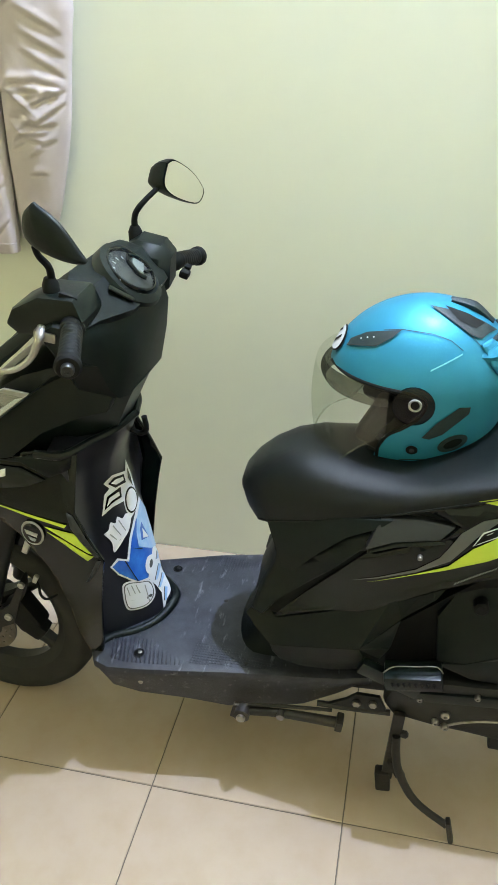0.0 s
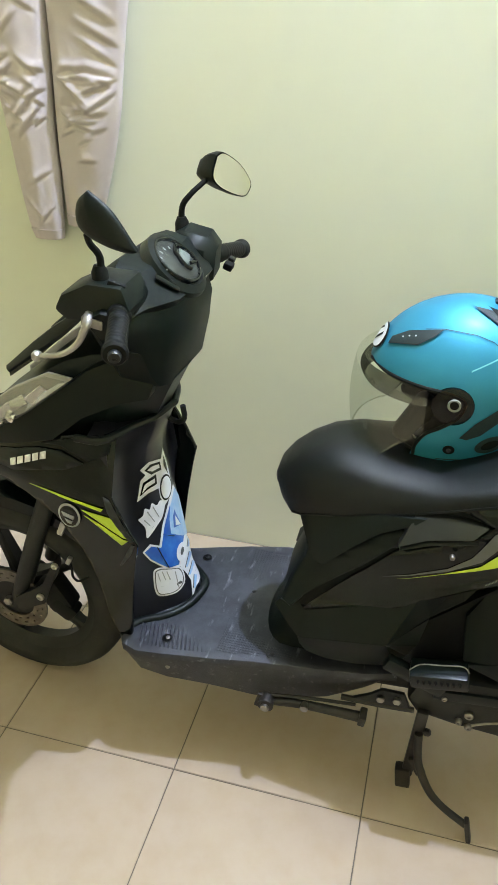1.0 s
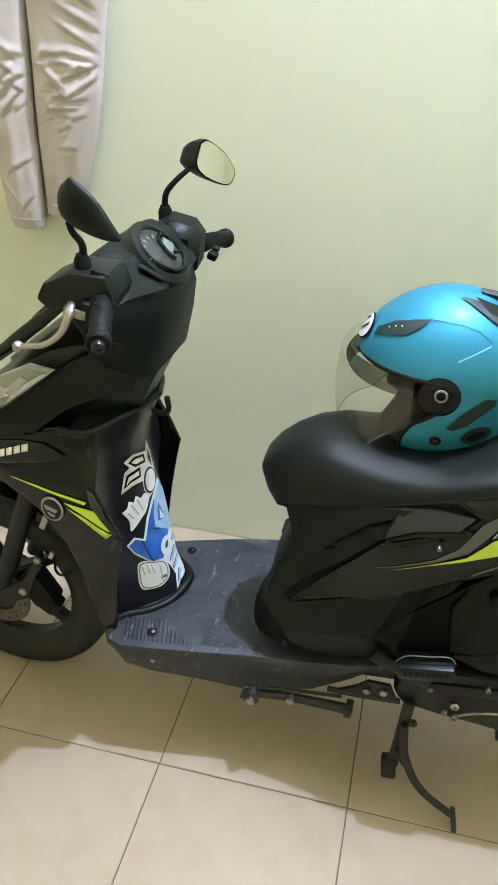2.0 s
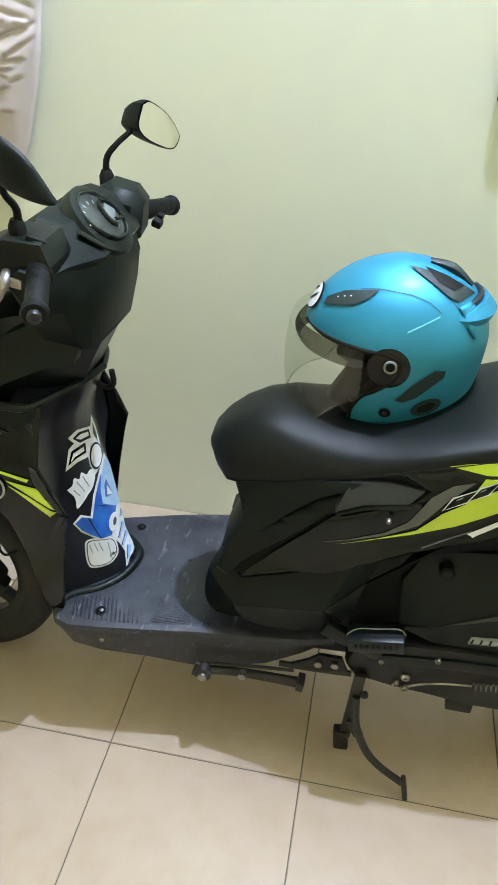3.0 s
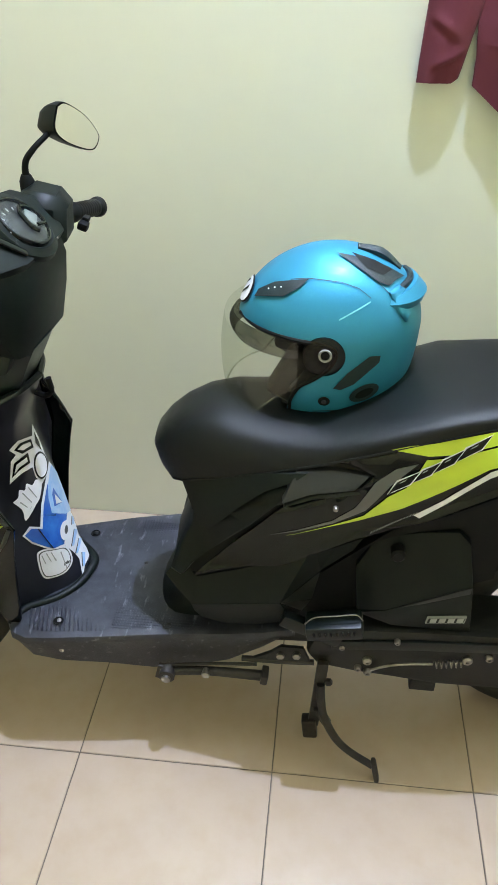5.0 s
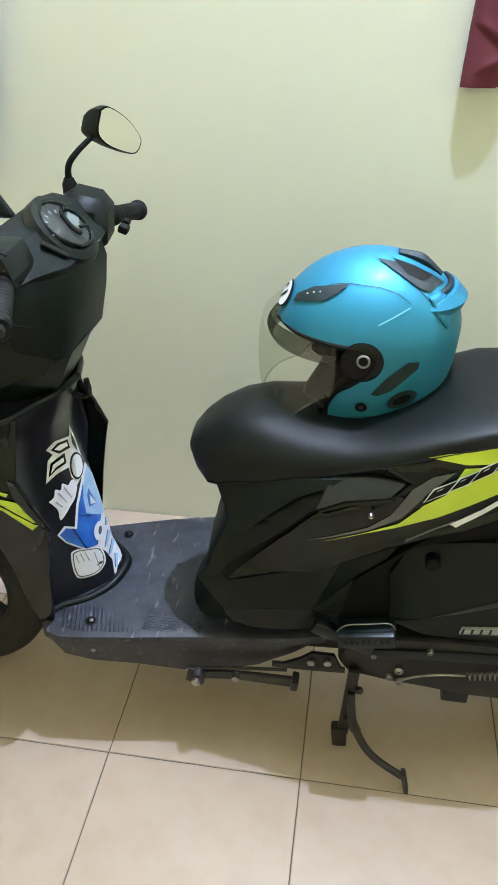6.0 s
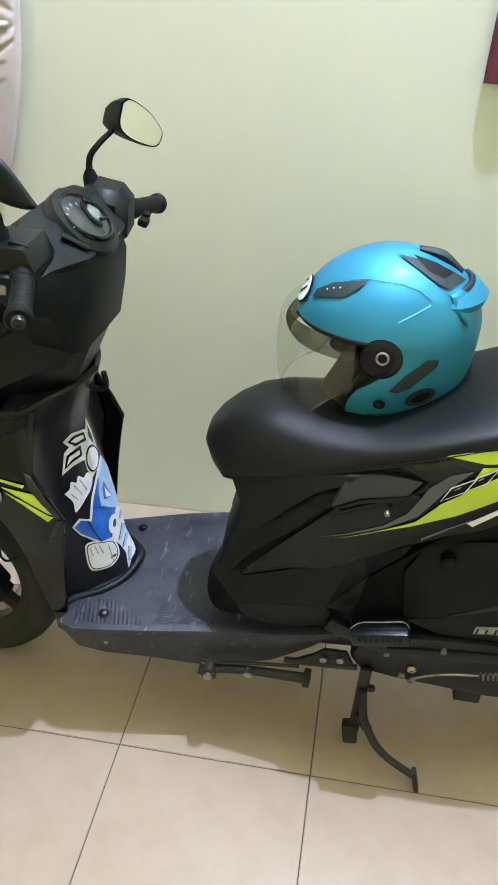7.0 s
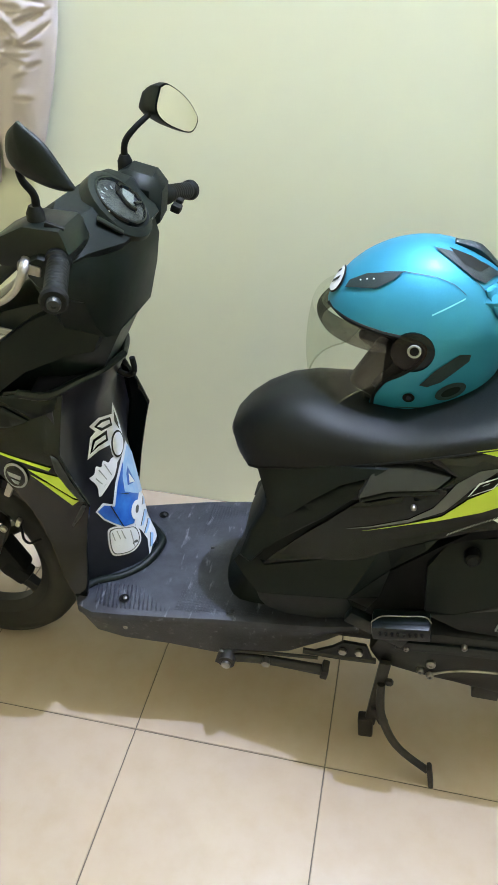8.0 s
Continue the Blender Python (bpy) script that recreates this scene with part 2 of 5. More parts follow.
def cut_out(bm, poly, at_y=0.0, along=(0, 1, 0), keep=False, facing=None):
    """Cuts the template poly (x, z at y = at_y), carried along a direction, out of a skin; keep=True leaves only that piece."""
    way = Vector(along)
    for (ax, az), (bx, bz) in zip(poly, poly[1:] + poly[:1]):
        no = (Vector((bx, at_y, bz)) - Vector((ax, at_y, az))).cross(way)
        if no.length > 1e-9:
            bmesh.ops.bisect_plane(bm, geom=bm.verts[:] + bm.edges[:] + bm.faces[:], plane_co=(ax, at_y, az), plane_no=no)
    gone = []
    for f in bm.faces:
        c = f.calc_center_median()
        c = c + way * ((at_y - c.y) / way.y)
        here = inside(c.x, c.z, poly) and (facing is None or f.normal.dot(Vector(facing)) < -0.02)
        if here != keep:
            gone.append(f)
    bmesh.ops.delete(bm, geom=gone, context="FACES")
    return bm


def patch(skin, poly, at_y, along, lift=0.002):
    """A thin piece of film or trim that lies on a skin within a template."""
    bm = skin.copy()
    bmesh.ops.recalc_face_normals(bm, faces=bm.faces)
    bm.normal_update()
    cut_out(bm, poly, at_y, along, keep=True, facing=along)
    # only the sheet nearest to the viewer stays
    todo, sheets = set(bm.faces), []
    while todo:
        sheet, edge = [], [todo.pop()]
        while edge:
            f = edge.pop()
            sheet.append(f)
            near = {g for e in f.edges for g in e.link_faces} & todo
            todo -= near
            edge += near
        sheets.append(sheet)
    if len(sheets) > 1:
        way = Vector(along)
        best = min((s for s in sheets if sum(f.calc_area() for f in s) > 1e-6), key=lambda s: sum((f.calc_center_median().dot(way) for f in s), 0.0) / len(s))
        bmesh.ops.delete(bm, geom=[f for s in sheets if s is not best for f in s], context="FACES")
    bm.normal_update()
    for v in bm.verts:
        v.co += v.normal * lift
    return bm


def oval(cx, cz, a, b, turn=0, n=20):
    c, s = math.cos(radians(turn)), math.sin(radians(turn))
    return [(cx + a * math.cos(t) * c - b * math.sin(t) * s, cz + a * math.cos(t) * s + b * math.sin(t) * c) for t in (2 * math.pi * i / n for i in range(n))]


def between(rows, x):
    """Rows of (x, values...) read at x, on straight lines."""
    if x <= rows[0][0]:
        return rows[0][1:]
    for a, b in zip(rows, rows[1:]):
        if x <= b[0]:
            t = (x - a[0]) / (b[0] - a[0])
            return [p + (q - p) * t for p, q in zip(a[1:], b[1:])]
    return rows[-1][1:]


def thing(name, at, label, category, group=""):
    ob = new(name)
    ob.empty_display_size = 0.05
    ob.matrix_basis = at
    return tagged(ob, label, category, group)


# ---- the room ----
def room_wall(name, a, b, mat=None):
    a, b = Vector(a), Vector(b)
    bm = block(b - a, (a + b) / 2, bevel=0)
    return tagged(part(name, bm, mat or M_CREAM), kind="structure")


X0, X1, Y0, TOP = -2.4, 2.8, -3.2, 3.55
room_wall("wall_north", (X0, WALL, -0.02), (X1, WALL + 0.12, TOP), M_WALL)
# unseen sides and top, added to close the room and bounce warm light
room_wall("unseen_wall_south", (X0, Y0 - 0.12, -0.02), (X1, Y0, TOP))
room_wall("unseen_wall_west", (X0 - 0.12, Y0 - 0.12, -0.02), (X0, WALL + 0.12, TOP))
room_wall("unseen_wall_east", (X1, Y0 - 0.12, -0.02), (X1 + 0.12, WALL + 0.12, TOP))
tagged(part("unseen_ceiling", block((X1 - X0 + 0.24, WALL - Y0 + 0.24, 0.1), ((X0 + X1) / 2, (Y0 + WALL) / 2, TOP + 0.05), bevel=0), M_CEIL), kind="structure")
floor = tagged(part("floor", block((X1 - X0 + 0.24, WALL - Y0 + 0.24, 0.1), ((X0 + X1) / 2, (Y0 + WALL) / 2, -0.0525), bevel=0), M_GROUT),
               "cream ceramic floor tiles with dark joints", kind="structure")

# ---- the scooter: x runs to its tail, y to its right side, z up; it leans a little on its side stand ----
scooter = thing("scooter", pose(0, 0.245, 0, 2, 0, 0), "black step-through motor scooter with lime stripes leaning on its side stand", "scooter")
VIEW = (-0.32, 0.73, -0.60)

# seat
SEAT = [(0.160, 0.660, 0.630, 0.040), (0.166, 0.680, 0.622, 0.060), (0.185, 0.704, 0.620, 0.078), (0.215, 0.728, 0.628, 0.092), (0.255, 0.747, 0.643, 0.104),
        (0.30, 0.754, 0.656, 0.114), (0.37, 0.749, 0.680, 0.124), (0.46, 0.752, 0.712, 0.133), (0.55, 0.780, 0.746, 0.139), (0.65, 0.813, 0.780, 0.138),
        (0.76, 0.829, 0.806, 0.122), (0.92, 0.850, 0.832, 0.090), (1.06, 0.848, 0.838, 0.055)]


def seat_ring(x):
    top, base, half = between(SEAT, x)
    ring = []
    firm = min(max((x - 0.45) / 0.2, 0), 1)
    bend = 0.62 - 0.09 * min(max((x - 0.2) / 0.1, 0), 1) - 0.06 * min(max((x - 0.42) / 0.15, 0), 1) - 0.25 * firm
    for k in range(37):
        a = math.pi * k / 36
        c, s = math.cos(a), math.sin(a)
        ring.append((x + 0.026 * (1 - s ** 0.5) * max(0, (0.25 - x) / 0.09), -half * math.copysign(abs(c) ** (0.62 - 0.36 * firm), c) * (1 - 0.13 * s), base + (top - base) * s ** bend))
    return ring


seat_xs = [0.160, 0.163, 0.166, 0.175, 0.185, 0.2, 0.215, 0.235, 0.255, 0.28, 0.30, 0.34, 0.37, 0.42, 0.46, 0.5, 0.55, 0.6, 0.65, 0.7, 0.76, 0.83, 0.92, 1.0, 1.06]
seat = part("seat", loft([seat_ring(x) for x in seat_xs]), M_SEAT, scooter, "black vinyl seat with fine grain", sharp=55)
seam = [(x + 0.024 * max(0, (0.25 - x) / 0.09), -between(SEAT, x)[2] - 0.0005, between(SEAT, x)[1] + 0.004) for x in seat_xs]
part("piping", tube(seam[4:], 0.0011, 6, 2), M_RUBBER, seat)

# rear body: sections of (x, bottom z, half width, middle z, half width, top z, half width)
BODY = [(0.205, 0.447, 0.126, 0.53, 0.098, 0.640, 0.060), (0.225, 0.442, 0.138, 0.535, 0.107, 0.642, 0.072), (0.26, 0.443, 0.146, 0.54, 0.118, 0.652, 0.088),
        (0.335, 0.463, 0.150, 0.575, 0.130, 0.672, 0.109), (0.423, 0.515, 0.158, 0.615, 0.148, 0.704, 0.127), (0.523, 0.580, 0.16, 0.662, 0.153, 0.742, 0.134),
        (0.627, 0.622, 0.157, 0.70, 0.151, 0.778, 0.135), (0.724, 0.676, 0.15, 0.74, 0.144, 0.808, 0.124), (0.92, 0.745, 0.105, 0.785, 0.10, 0.836, 0.085),
        (1.16, 0.80, 0.05, 0.815, 0.045, 0.85, 0.04)]


def body_side(x, z):
    zb, wb, zm, wm, zt, wt = between(BODY, x)
    return between([(zb, wb), (zm, wm), (zt, wt)], z)[0] if z > zb else wb


def body_ring(x):
    zb, wb, zm, wm, zt, wt = between(BODY, x)
    left = [(zb - 0.012, wb - 0.03), (zb, wb - 0.004), (zb + 0.008, wb)]
    left += [(zb + (zm - zb) * t, wb + (wm - wb) * t - 0.004 * math.sin(math.pi * t)) for t in (0.3, 0.6, 0.92)]
    left += [(zm + (zt - zm) * t, wm + (wt - wm) * t) for t in (0.1, 0.5, 1)]
    return [(x, -w, z) for z, w in left] + [(x, w, z) for z, w in left[::-1]]


body_xs = [0.205, 0.215, 0.225, 0.24, 0.26, 0.295, 0.335, 0.38, 0.423, 0.47, 0.523, 0.575, 0.627, 0.675, 0.724, 0.8, 0.92, 1.04, 1.16]
rear_skin = loft([body_ring(x) for x in body_xs])
for v in rear_skin.verts:
    # the front edge rakes forwards towards the seat
    v.co.x += between([(0.43, -0.012), (0.50, 0.008), (0.56, 0.038), (0.60, 0.026), (0.645, -0.010)], v.co.z)[0] * max(0, (0.30 - v.co.x) / 0.095)
# the recessed core that shows in the joints between the panels
core = rear_skin.copy()
bmesh.ops.recalc_face_normals(core, faces=core.faces)
core.normal_update()
for v in core.verts:
    v.co -= v.normal * 0.012
cut_out(core, [(0.15, 0.33), (0.15, 0.40), (0.243, 0.446), (0.344, 0.484), (0.413, 0.507), (0.45, 0.535), (0.505, 0.563), (0.575, 0.608), (0.60, 0.35)])
body_cover = part("rear_body", core, M_RUBBER, scooter, "black rear body with lime stripes", sharp=30)


def film(name, poly, mat, parent, lift=0.003, label="", flip=True, solid=0.0):
    """Film or a panel on the rear body, on both sides."""
    bm = patch(rear_skin, poly, -0.15, (0, 1, 0), lift)
    if flip:
        part(name, mirrored(bm), mat, parent, label, solid=solid)
    part(name, bm, mat, parent, label, solid=solid)


# panels of the side, proud of the core
film("side_cover", [(0.243, 0.452), (0.293, 0.505), (0.353, 0.572), (0.399, 0.627), (0.471, 0.663), (0.523, 0.684), (0.545, 0.708), (0.50, 0.722), (0.42, 0.712), (0.42, 0.74), (0.60, 0.80), (1.18, 0.88), (1.18, 0.76), (0.80, 0.66), (0.72, 0.66), (0.642, 0.636), (0.575, 0.611),
                    (0.505, 0.570), (0.45, 0.542), (0.413, 0.513), (0.344, 0.491)], M_GLOSS, body_cover, 0.0015, "glossy black side cover", solid=0.012)
film("front_ridge", [(0.12, 0.44), (0.219, 0.449), (0.267, 0.500), (0.342, 0.572), (0.389, 0.626), (0.46, 0.660), (0.40, 0.664), (0.352, 0.634), (0.318, 0.602), (0.276, 0.556), (0.250, 0.556), (0.20, 0.63), (0.12, 0.66)], M_MATT, body_cover, 0.002, solid=0.010)


def leaning(lift, lean, z0):
    return lambda x, z: body_side(x, z) + lift - lean * (z - z0)


for s in (0, 1):
    for name, poly, outer, mat, text in (
        ("upper_panel", [(0.196, 0.655), (0.214, 0.640), (0.238, 0.597), (0.256, 0.564), (0.275, 0.562), (0.323, 0.611), (0.368, 0.652), (0.418, 0.681), (0.44, 0.700), (0.367, 0.684), (0.292, 0.668), (0.23, 0.656)], leaning(0.020, 0.10, 0.58), M_MATT, "matt black upper side panel"),
        ("trim_panel", [(0.398, 0.645), (0.419, 0.697), (0.476, 0.707), (0.536, 0.706), (0.514, 0.684), (0.443, 0.667)], leaning(0.020, 0.32, 0.65), M_GREY, "dark grey trim panel"),
        ("trim_lip", [(0.400, 0.634), (0.404, 0.641), (0.446, 0.662), (0.520, 0.681), (0.542, 0.705), (0.536, 0.690), (0.522, 0.674), (0.448, 0.655)], leaning(0.010, 0.3, 0.65), M_BLACK, ""),
    ):
        bm = plate(poly, outer, 0.03, 0.003)
        part(name, mirrored(bm) if s else bm, mat, body_cover, text)
part("fastener", lathe([(0.0045, -0.004), (0.0045, 0.002), (0.003, 0.004)], (0.486, -0.168, 0.655), (0, -1, 0.1), 12), M_STEEL, body_cover, "small bright steel fastener")
film("stripe", [(0.405, 0.572), (0.484, 0.608), (0.532, 0.635), (0.565, 0.675), (0.598, 0.700), (0.619, 0.746), (0.66, 0.752), (0.72, 0.772), (0.82, 0.812), (0.82, 0.775), (0.714, 0.737), (0.652, 0.694), (0.588, 0.652), (0.528, 0.625)], M_LIME, body_cover, 0.004, "lime green stripe film")
film("stripe", [(0.551, 0.757), (0.62, 0.772), (0.703, 0.793), (0.82, 0.820), (0.82, 0.812), (0.71, 0.772), (0.66, 0.757), (0.62, 0.752)], M_LIME, body_cover, 0.0045, "lime green stripe film")
film("stripe", [(0.380, 0.566), (0.483, 0.617), (0.517, 0.649), (0.545, 0.698), (0.575, 0.725), (0.66, 0.757), (0.612, 0.742), (0.568, 0.694), (0.534, 0.645), (0.484, 0.611)], M_SLATE, body_cover, 0.003, "grey stripe film")
film("stripe", [(0.61, 0.642), (0.656, 0.676), (0.716, 0.732), (0.80, 0.772), (0.80, 0.762), (0.718, 0.720), (0.657, 0.666), (0.62, 0.637)], M_WHITE, body_cover, 0.003, "silver stripe film")
for i in range(16):
    x = 0.545 + i * 0.0045
    z = 0.600 + i * 0.0029
    film("dash", [(x, z), (x + 0.0018, z + 0.0012), (x + 0.004, z + 0.006), (x + 0.0022, z + 0.0048)], M_ASH, body_cover, 0.003, flip=False)
# the top edge catches light here; painted as a thin grey strip
film("stripe", [(0.632, 0.781), (0.70, 0.812), (0.76, 0.826), (0.76, 0.820), (0.70, 0.802)], M_ASH, body_cover, 0.004, "grey highlight painted along the body's top edge")
# the model mark: plain slanted bars, black edged in white
for i, (u, w) in enumerate([(0.0, 0.031), (0.036, 0.024), (0.064, 0.028), (0.096, 0.034)]):
    x0, z0 = 0.566 + u, 0.684 + u * 0.66

    def bar(grow, x0=x0, z0=z0, w=w):
        return [(x0 - grow, z0 - grow), (x0 + w + grow, z0 + w * 0.66 - grow), (x0 + w + 0.013 + grow, z0 + w * 0.66 + 0.021 + grow), (x0 + 0.013 - grow, z0 + 0.021 + grow)]
    film("mark_edge", bar(0.0022), M_WHITE, body_cover, 0.006, flip=False)
    film("mark", bar(0.0005), M_GLOSS, body_cover, 0.0072, flip=False)
    film("mark_core", [(x0 + w * 0.5, z0 + 0.009 + w * 0.33), (x0 + w * 0.78, z0 + 0.009 + w * 0.51), (x0 + w * 0.86, z0 + 0.0125 + w * 0.51), (x0 + w * 0.58, z0 + 0.0125 + w * 0.33)], M_ASH, body_cover, 0.0082, flip=False)
rear_skin.free()

# column under the seat nose, running down into the floor tunnel
col = []
for z, xf, half in [(0.30, 0.146, 0.112), (0.32, 0.160, 0.108), (0.35, 0.171, 0.106), (0.40, 0.183, 0.104), (0.46, 0.193, 0.098), (0.53, 0.220, 0.086), (0.58, 0.236, 0.072), (0.64, 0.200, 0.056)]:
    ring = []
    for k in range(13):
        a = math.pi * k / 12
        ring.append((xf + 0.07 * (1 - math.sin(a) ** 0.7), -half * math.cos(a), z))
    col.append(ring + [(0.45, half, z + 0.01), (0.45, -half, z + 0.01)])
part("front_column", loft(col), M_MATT, scooter, sharp=50)

# lower side covers
def low_y(x, z):
    crease = 0.387 + 0.22 * (x - 0.239)
    y = 0.140 + 0.35 * min(max(x - 0.20, 0), 0.08)
    return y - (0.48 * (z - crease) if z > crease else 0.30 * (crease - z)) - 0.55 * max(x - 0.402, 0) * (z < 0.47)


low_top = [(0.184, 0.424), (0.199, 0.443), (0.226, 0.452), (0.244, 0.438), (0.345, 0.477), (0.415, 0.502), (0.453, 0.531), (0.508, 0.560), (0.578, 0.606), (0.524, 0.53), (0.47, 0.463), (0.402, 0.424), (0.247, 0.390), (0.236, 0.387), (0.206, 0.403)]
low_bottom = [(0.236, 0.387), (0.247, 0.390), (0.402, 0.424), (0.426, 0.330), (0.352, 0.334), (0.293, 0.338), (0.254, 0.342), (0.240, 0.362)]
for s in (0, 1):
    pieces = []
    for outline in (low_top, low_bottom):
        bm = plate(outline, low_y, 0.045, 0.0025)
        pieces.append(mirrored(bm) if s else bm)
    lc = part("lower_cover", pieces[0], M_MATT, scooter, "matt black lower side cover", sharp=20)
    part("lower_facet", pieces[1], M_MATT, lc, sharp=20)
    # the first facet is greyer: its highlight is put into the colour
    for outline, mat in (([(0.402, 0.424), (0.414, 0.420), (0.456, 0.394), (0.440, 0.362)], M_GREY), ([(0.402, 0.424), (0.47, 0.462), (0.457, 0.396)], M_BLACK), ([(0.404, 0.420), (0.440, 0.362), (0.426, 0.331)], M_BLACK)):
        bm = plate(outline, low_y, 0.02, 0.001)
        part("corner_facet", mirrored(bm) if s else bm, mat, lc)

# floorboard
FB = [(-0.135, 0.292, 0.150, 0.262), (-0.118, 0.294, 0.178, 0.243), (-0.085, 0.296, 0.192, 0.222), (-0.03, 0.298, 0.188, 0.207), (0.06, 0.301, 0.178, 0.199), (0.15, 0.303, 0.165, 0.180),
      (0.22, 0.305, 0.158, 0.186), (0.30, 0.308, 0.152, 0.208), (0.37, 0.312, 0.145, 0.250), (0.43, 0.318, 0.135, 0.295)]
fb_rings = []
for x, top, half, bottom in FB:
    left = [(0.0, top + 0.004), (half * 0.6, top + 0.003), (half - 0.012, top), (half - 0.003, top - 0.003), (half, top - 0.010), (half - 0.001, top - 0.02), (half - 0.008, (top + bottom) / 2), (half - 0.018, bottom + 0.002), (half - 0.03, bottom - 0.006)]
    far = min(max(0.135 + 0.28 * (x + 0.07), 0.12), 0.19) / half
    fb_rings.append([(x, -y, z) for y, z in left[::-1]] + [(x, y * far, z) for y, z in left[1:]])
floorboard = part("floorboard", loft(fb_rings), M_FLOORB, scooter, "dusty dark floorboard with ribbed foot pads", sharp=40)


def fb_half(x):
    return between(FB, x)[1]


# raised ribs and dimples on the foot pads
ribs = []
for i in range(19):
    x = -0.088 + i * 0.0086
    ribs.append(block((0.0028, 0.05 + 0.012 * min(i, 3) / 3, 0.003), (x, -fb_half(x) + 0.045, 0.3005), (0, 0, 14), 0.0012, 1))
for r in ribs:
    part("rib", r, M_FLOORB, floorboard)
dots = bmesh.new()
for i in range(28):
    for j in range(18):
        x, y = 0.078 + i * 0.0062, -0.160 + j * 0.0062
        if y < -fb_half(x) + 0.016 or y > -0.055 - 0.3 * (x - 0.08):
            continue
        bmesh.ops.create_cube(dots, size=1, matrix=pose(x, y, 0.3045 + 0.01 * (x - 0.05)) @ Matrix.Diagonal((0.0034, 0.0034, 0.0011, 1)))
part("dimple_pad", mirrored(dots), M_FLOORB, floorboard)
part("dimple_pad", dots, M_FLOORB, floorboard)
for x, y in [(0.184, -0.138), (-0.030, -0.150), (-0.025, 0.10), (0.105, 0.02)]:
    well = part("screw_well", lathe([(0.0001, 0.0), (0.008, 0.0), (0.0092, 0.0012), (0.0105, 0.0)], (x, y, 0.3035), (0, 0, 1), 18), M_RUBBER, floorboard)
    part("screw", lathe([(0.0045, 0.0), (0.0045, 0.002), (0.003, 0.003)], (x + 0.002, y, 0.3040), (0, 0, 1), 10), M_STEEL if y < -0.14 else M_CAST, well, "small steel screw head")
part("screw", lathe([(0.005, -0.004), (0.005, 0.002), (0.003, 0.004)], (-0.022, -0.178, 0.252), (0, -1, 0.2), 12), M_STEEL, floorboard, "small steel screw head")
# raised welt where the floor meets the leg shield
welt = [(-0.128, -0.155, 0.285), (-0.106, -0.120, 0.297), (-0.055, -0.092, 0.300), (-0.018, -0.052, 0.303), (0.0, 0.0, 0.312), (-0.012, 0.03, 0.310), (-0.06, 0.075, 0.306), (-0.112, 0.125, 0.300)]
part("welt", tube(welt, 0.009, 10, 4), M_MATT, floorboard)

# leg shield, rider's side: sections of (z, centre x, shoulder x at y 0.055, half width, edge x)
SHIELD = [(0.285, 0.0, -0.040, 0.130, -0.120), (0.31, -0.008, -0.044, 0.135, -0.122), (0.36, -0.030, -0.052, 0.142, -0.122), (0.45, -0.052, -0.064, 0.150, -0.118),
          (0.56, -0.070, -0.080, 0.156, -0.102), (0.65, -0.078, -0.088, 0.156, -0.112), (0.70, -0.068, -0.078, 0.156, -0.110), (0.74, -0.050, -0.062, 0.152, -0.112), (0.768, -0.038, -0.056, 0.146, -0.118)]
sh_rings = []
for z, xc, xs, half, xe in SHIELD:
    right = [(xc, 0.0), (xc - (xc - xs) * 0.35, 0.032), (xs, 0.060), (xs * 0.55 + xe * 0.45 - 0.006, 0.095), (xe - 0.003, half - 0.012), (xe, half)]
    sh_rings.append([(x, -y, z) for x, y in right[::-1]] + [(x, y, z) for x, y in right[1:]] + [(xe - 0.03, half, z), (xe - 0.05, 0, z), (xe - 0.03, -half, z)])
shield_skin = loft(sh_rings)
shield = part("leg_shield", shield_skin.copy(), M_NAVY, scooter, "glossy navy black inner leg shield", sharp=30)


def sticker(name, poly, mat, lift, label=""):
    part(name, patch(shield_skin, poly, -0.03, VIEW, lift), mat, shield, label)


# the sticker: plain coloured shapes only
def blob(points, n=4):
    return [(q.x, q.y) for q in smooth_line([(x, z, 0) for x, z in points + points[:1]], n)[:-1]]


def shrunk(points, k):
    cx, cz = sum(p[0] for p in points) / len(points), sum(p[1] for p in points) / len(points)
    return [(cx + (x - cx) * k, cz + (z - cz) * k) for x, z in points]


EDGE = "white die-cut sticker edge"
LET = [(-0.121, 0.543), (-0.110, 0.596), (-0.099, 0.612), (-0.109, 0.621), (-0.090, 0.645), (-0.064, 0.661), (-0.060, 0.690), (-0.053, 0.661), (-0.046, 0.611), (-0.051, 0.570), (-0.064, 0.546), (-0.073, 0.564), (-0.075, 0.586), (-0.097, 0.569)]
sticker("sticker_edge", LET, M_WHITE, 0.0014, EDGE)
for a in ([(-0.115, 0.558), (-0.106, 0.592), (-0.078, 0.620), (-0.078, 0.596), (-0.098, 0.578)], [(-0.101, 0.622), (-0.088, 0.640), (-0.068, 0.653), (-0.066, 0.634), (-0.088, 0.616)], [(-0.061, 0.645), (-0.060, 0.672), (-0.055, 0.650), (-0.053, 0.628)]):
    sticker("sticker_bar", a, M_GLOSS, 0.0022)
for a in ([(-0.110, 0.567), (-0.103, 0.589), (-0.082, 0.609), (-0.082, 0.599), (-0.099, 0.583)], [(-0.096, 0.624), (-0.086, 0.636), (-0.071, 0.646), (-0.070, 0.638), (-0.086, 0.624)]):
    sticker("sticker_shape", a, M_WHITE, 0.0028)
sticker("sticker_bar", oval(-0.060, 0.592, 0.0125, 0.034, -8), M_GLOSS, 0.0026)
sticker("sticker_shape", oval(-0.060, 0.592, 0.0105, 0.029, -8), M_WHITE, 0.0034)
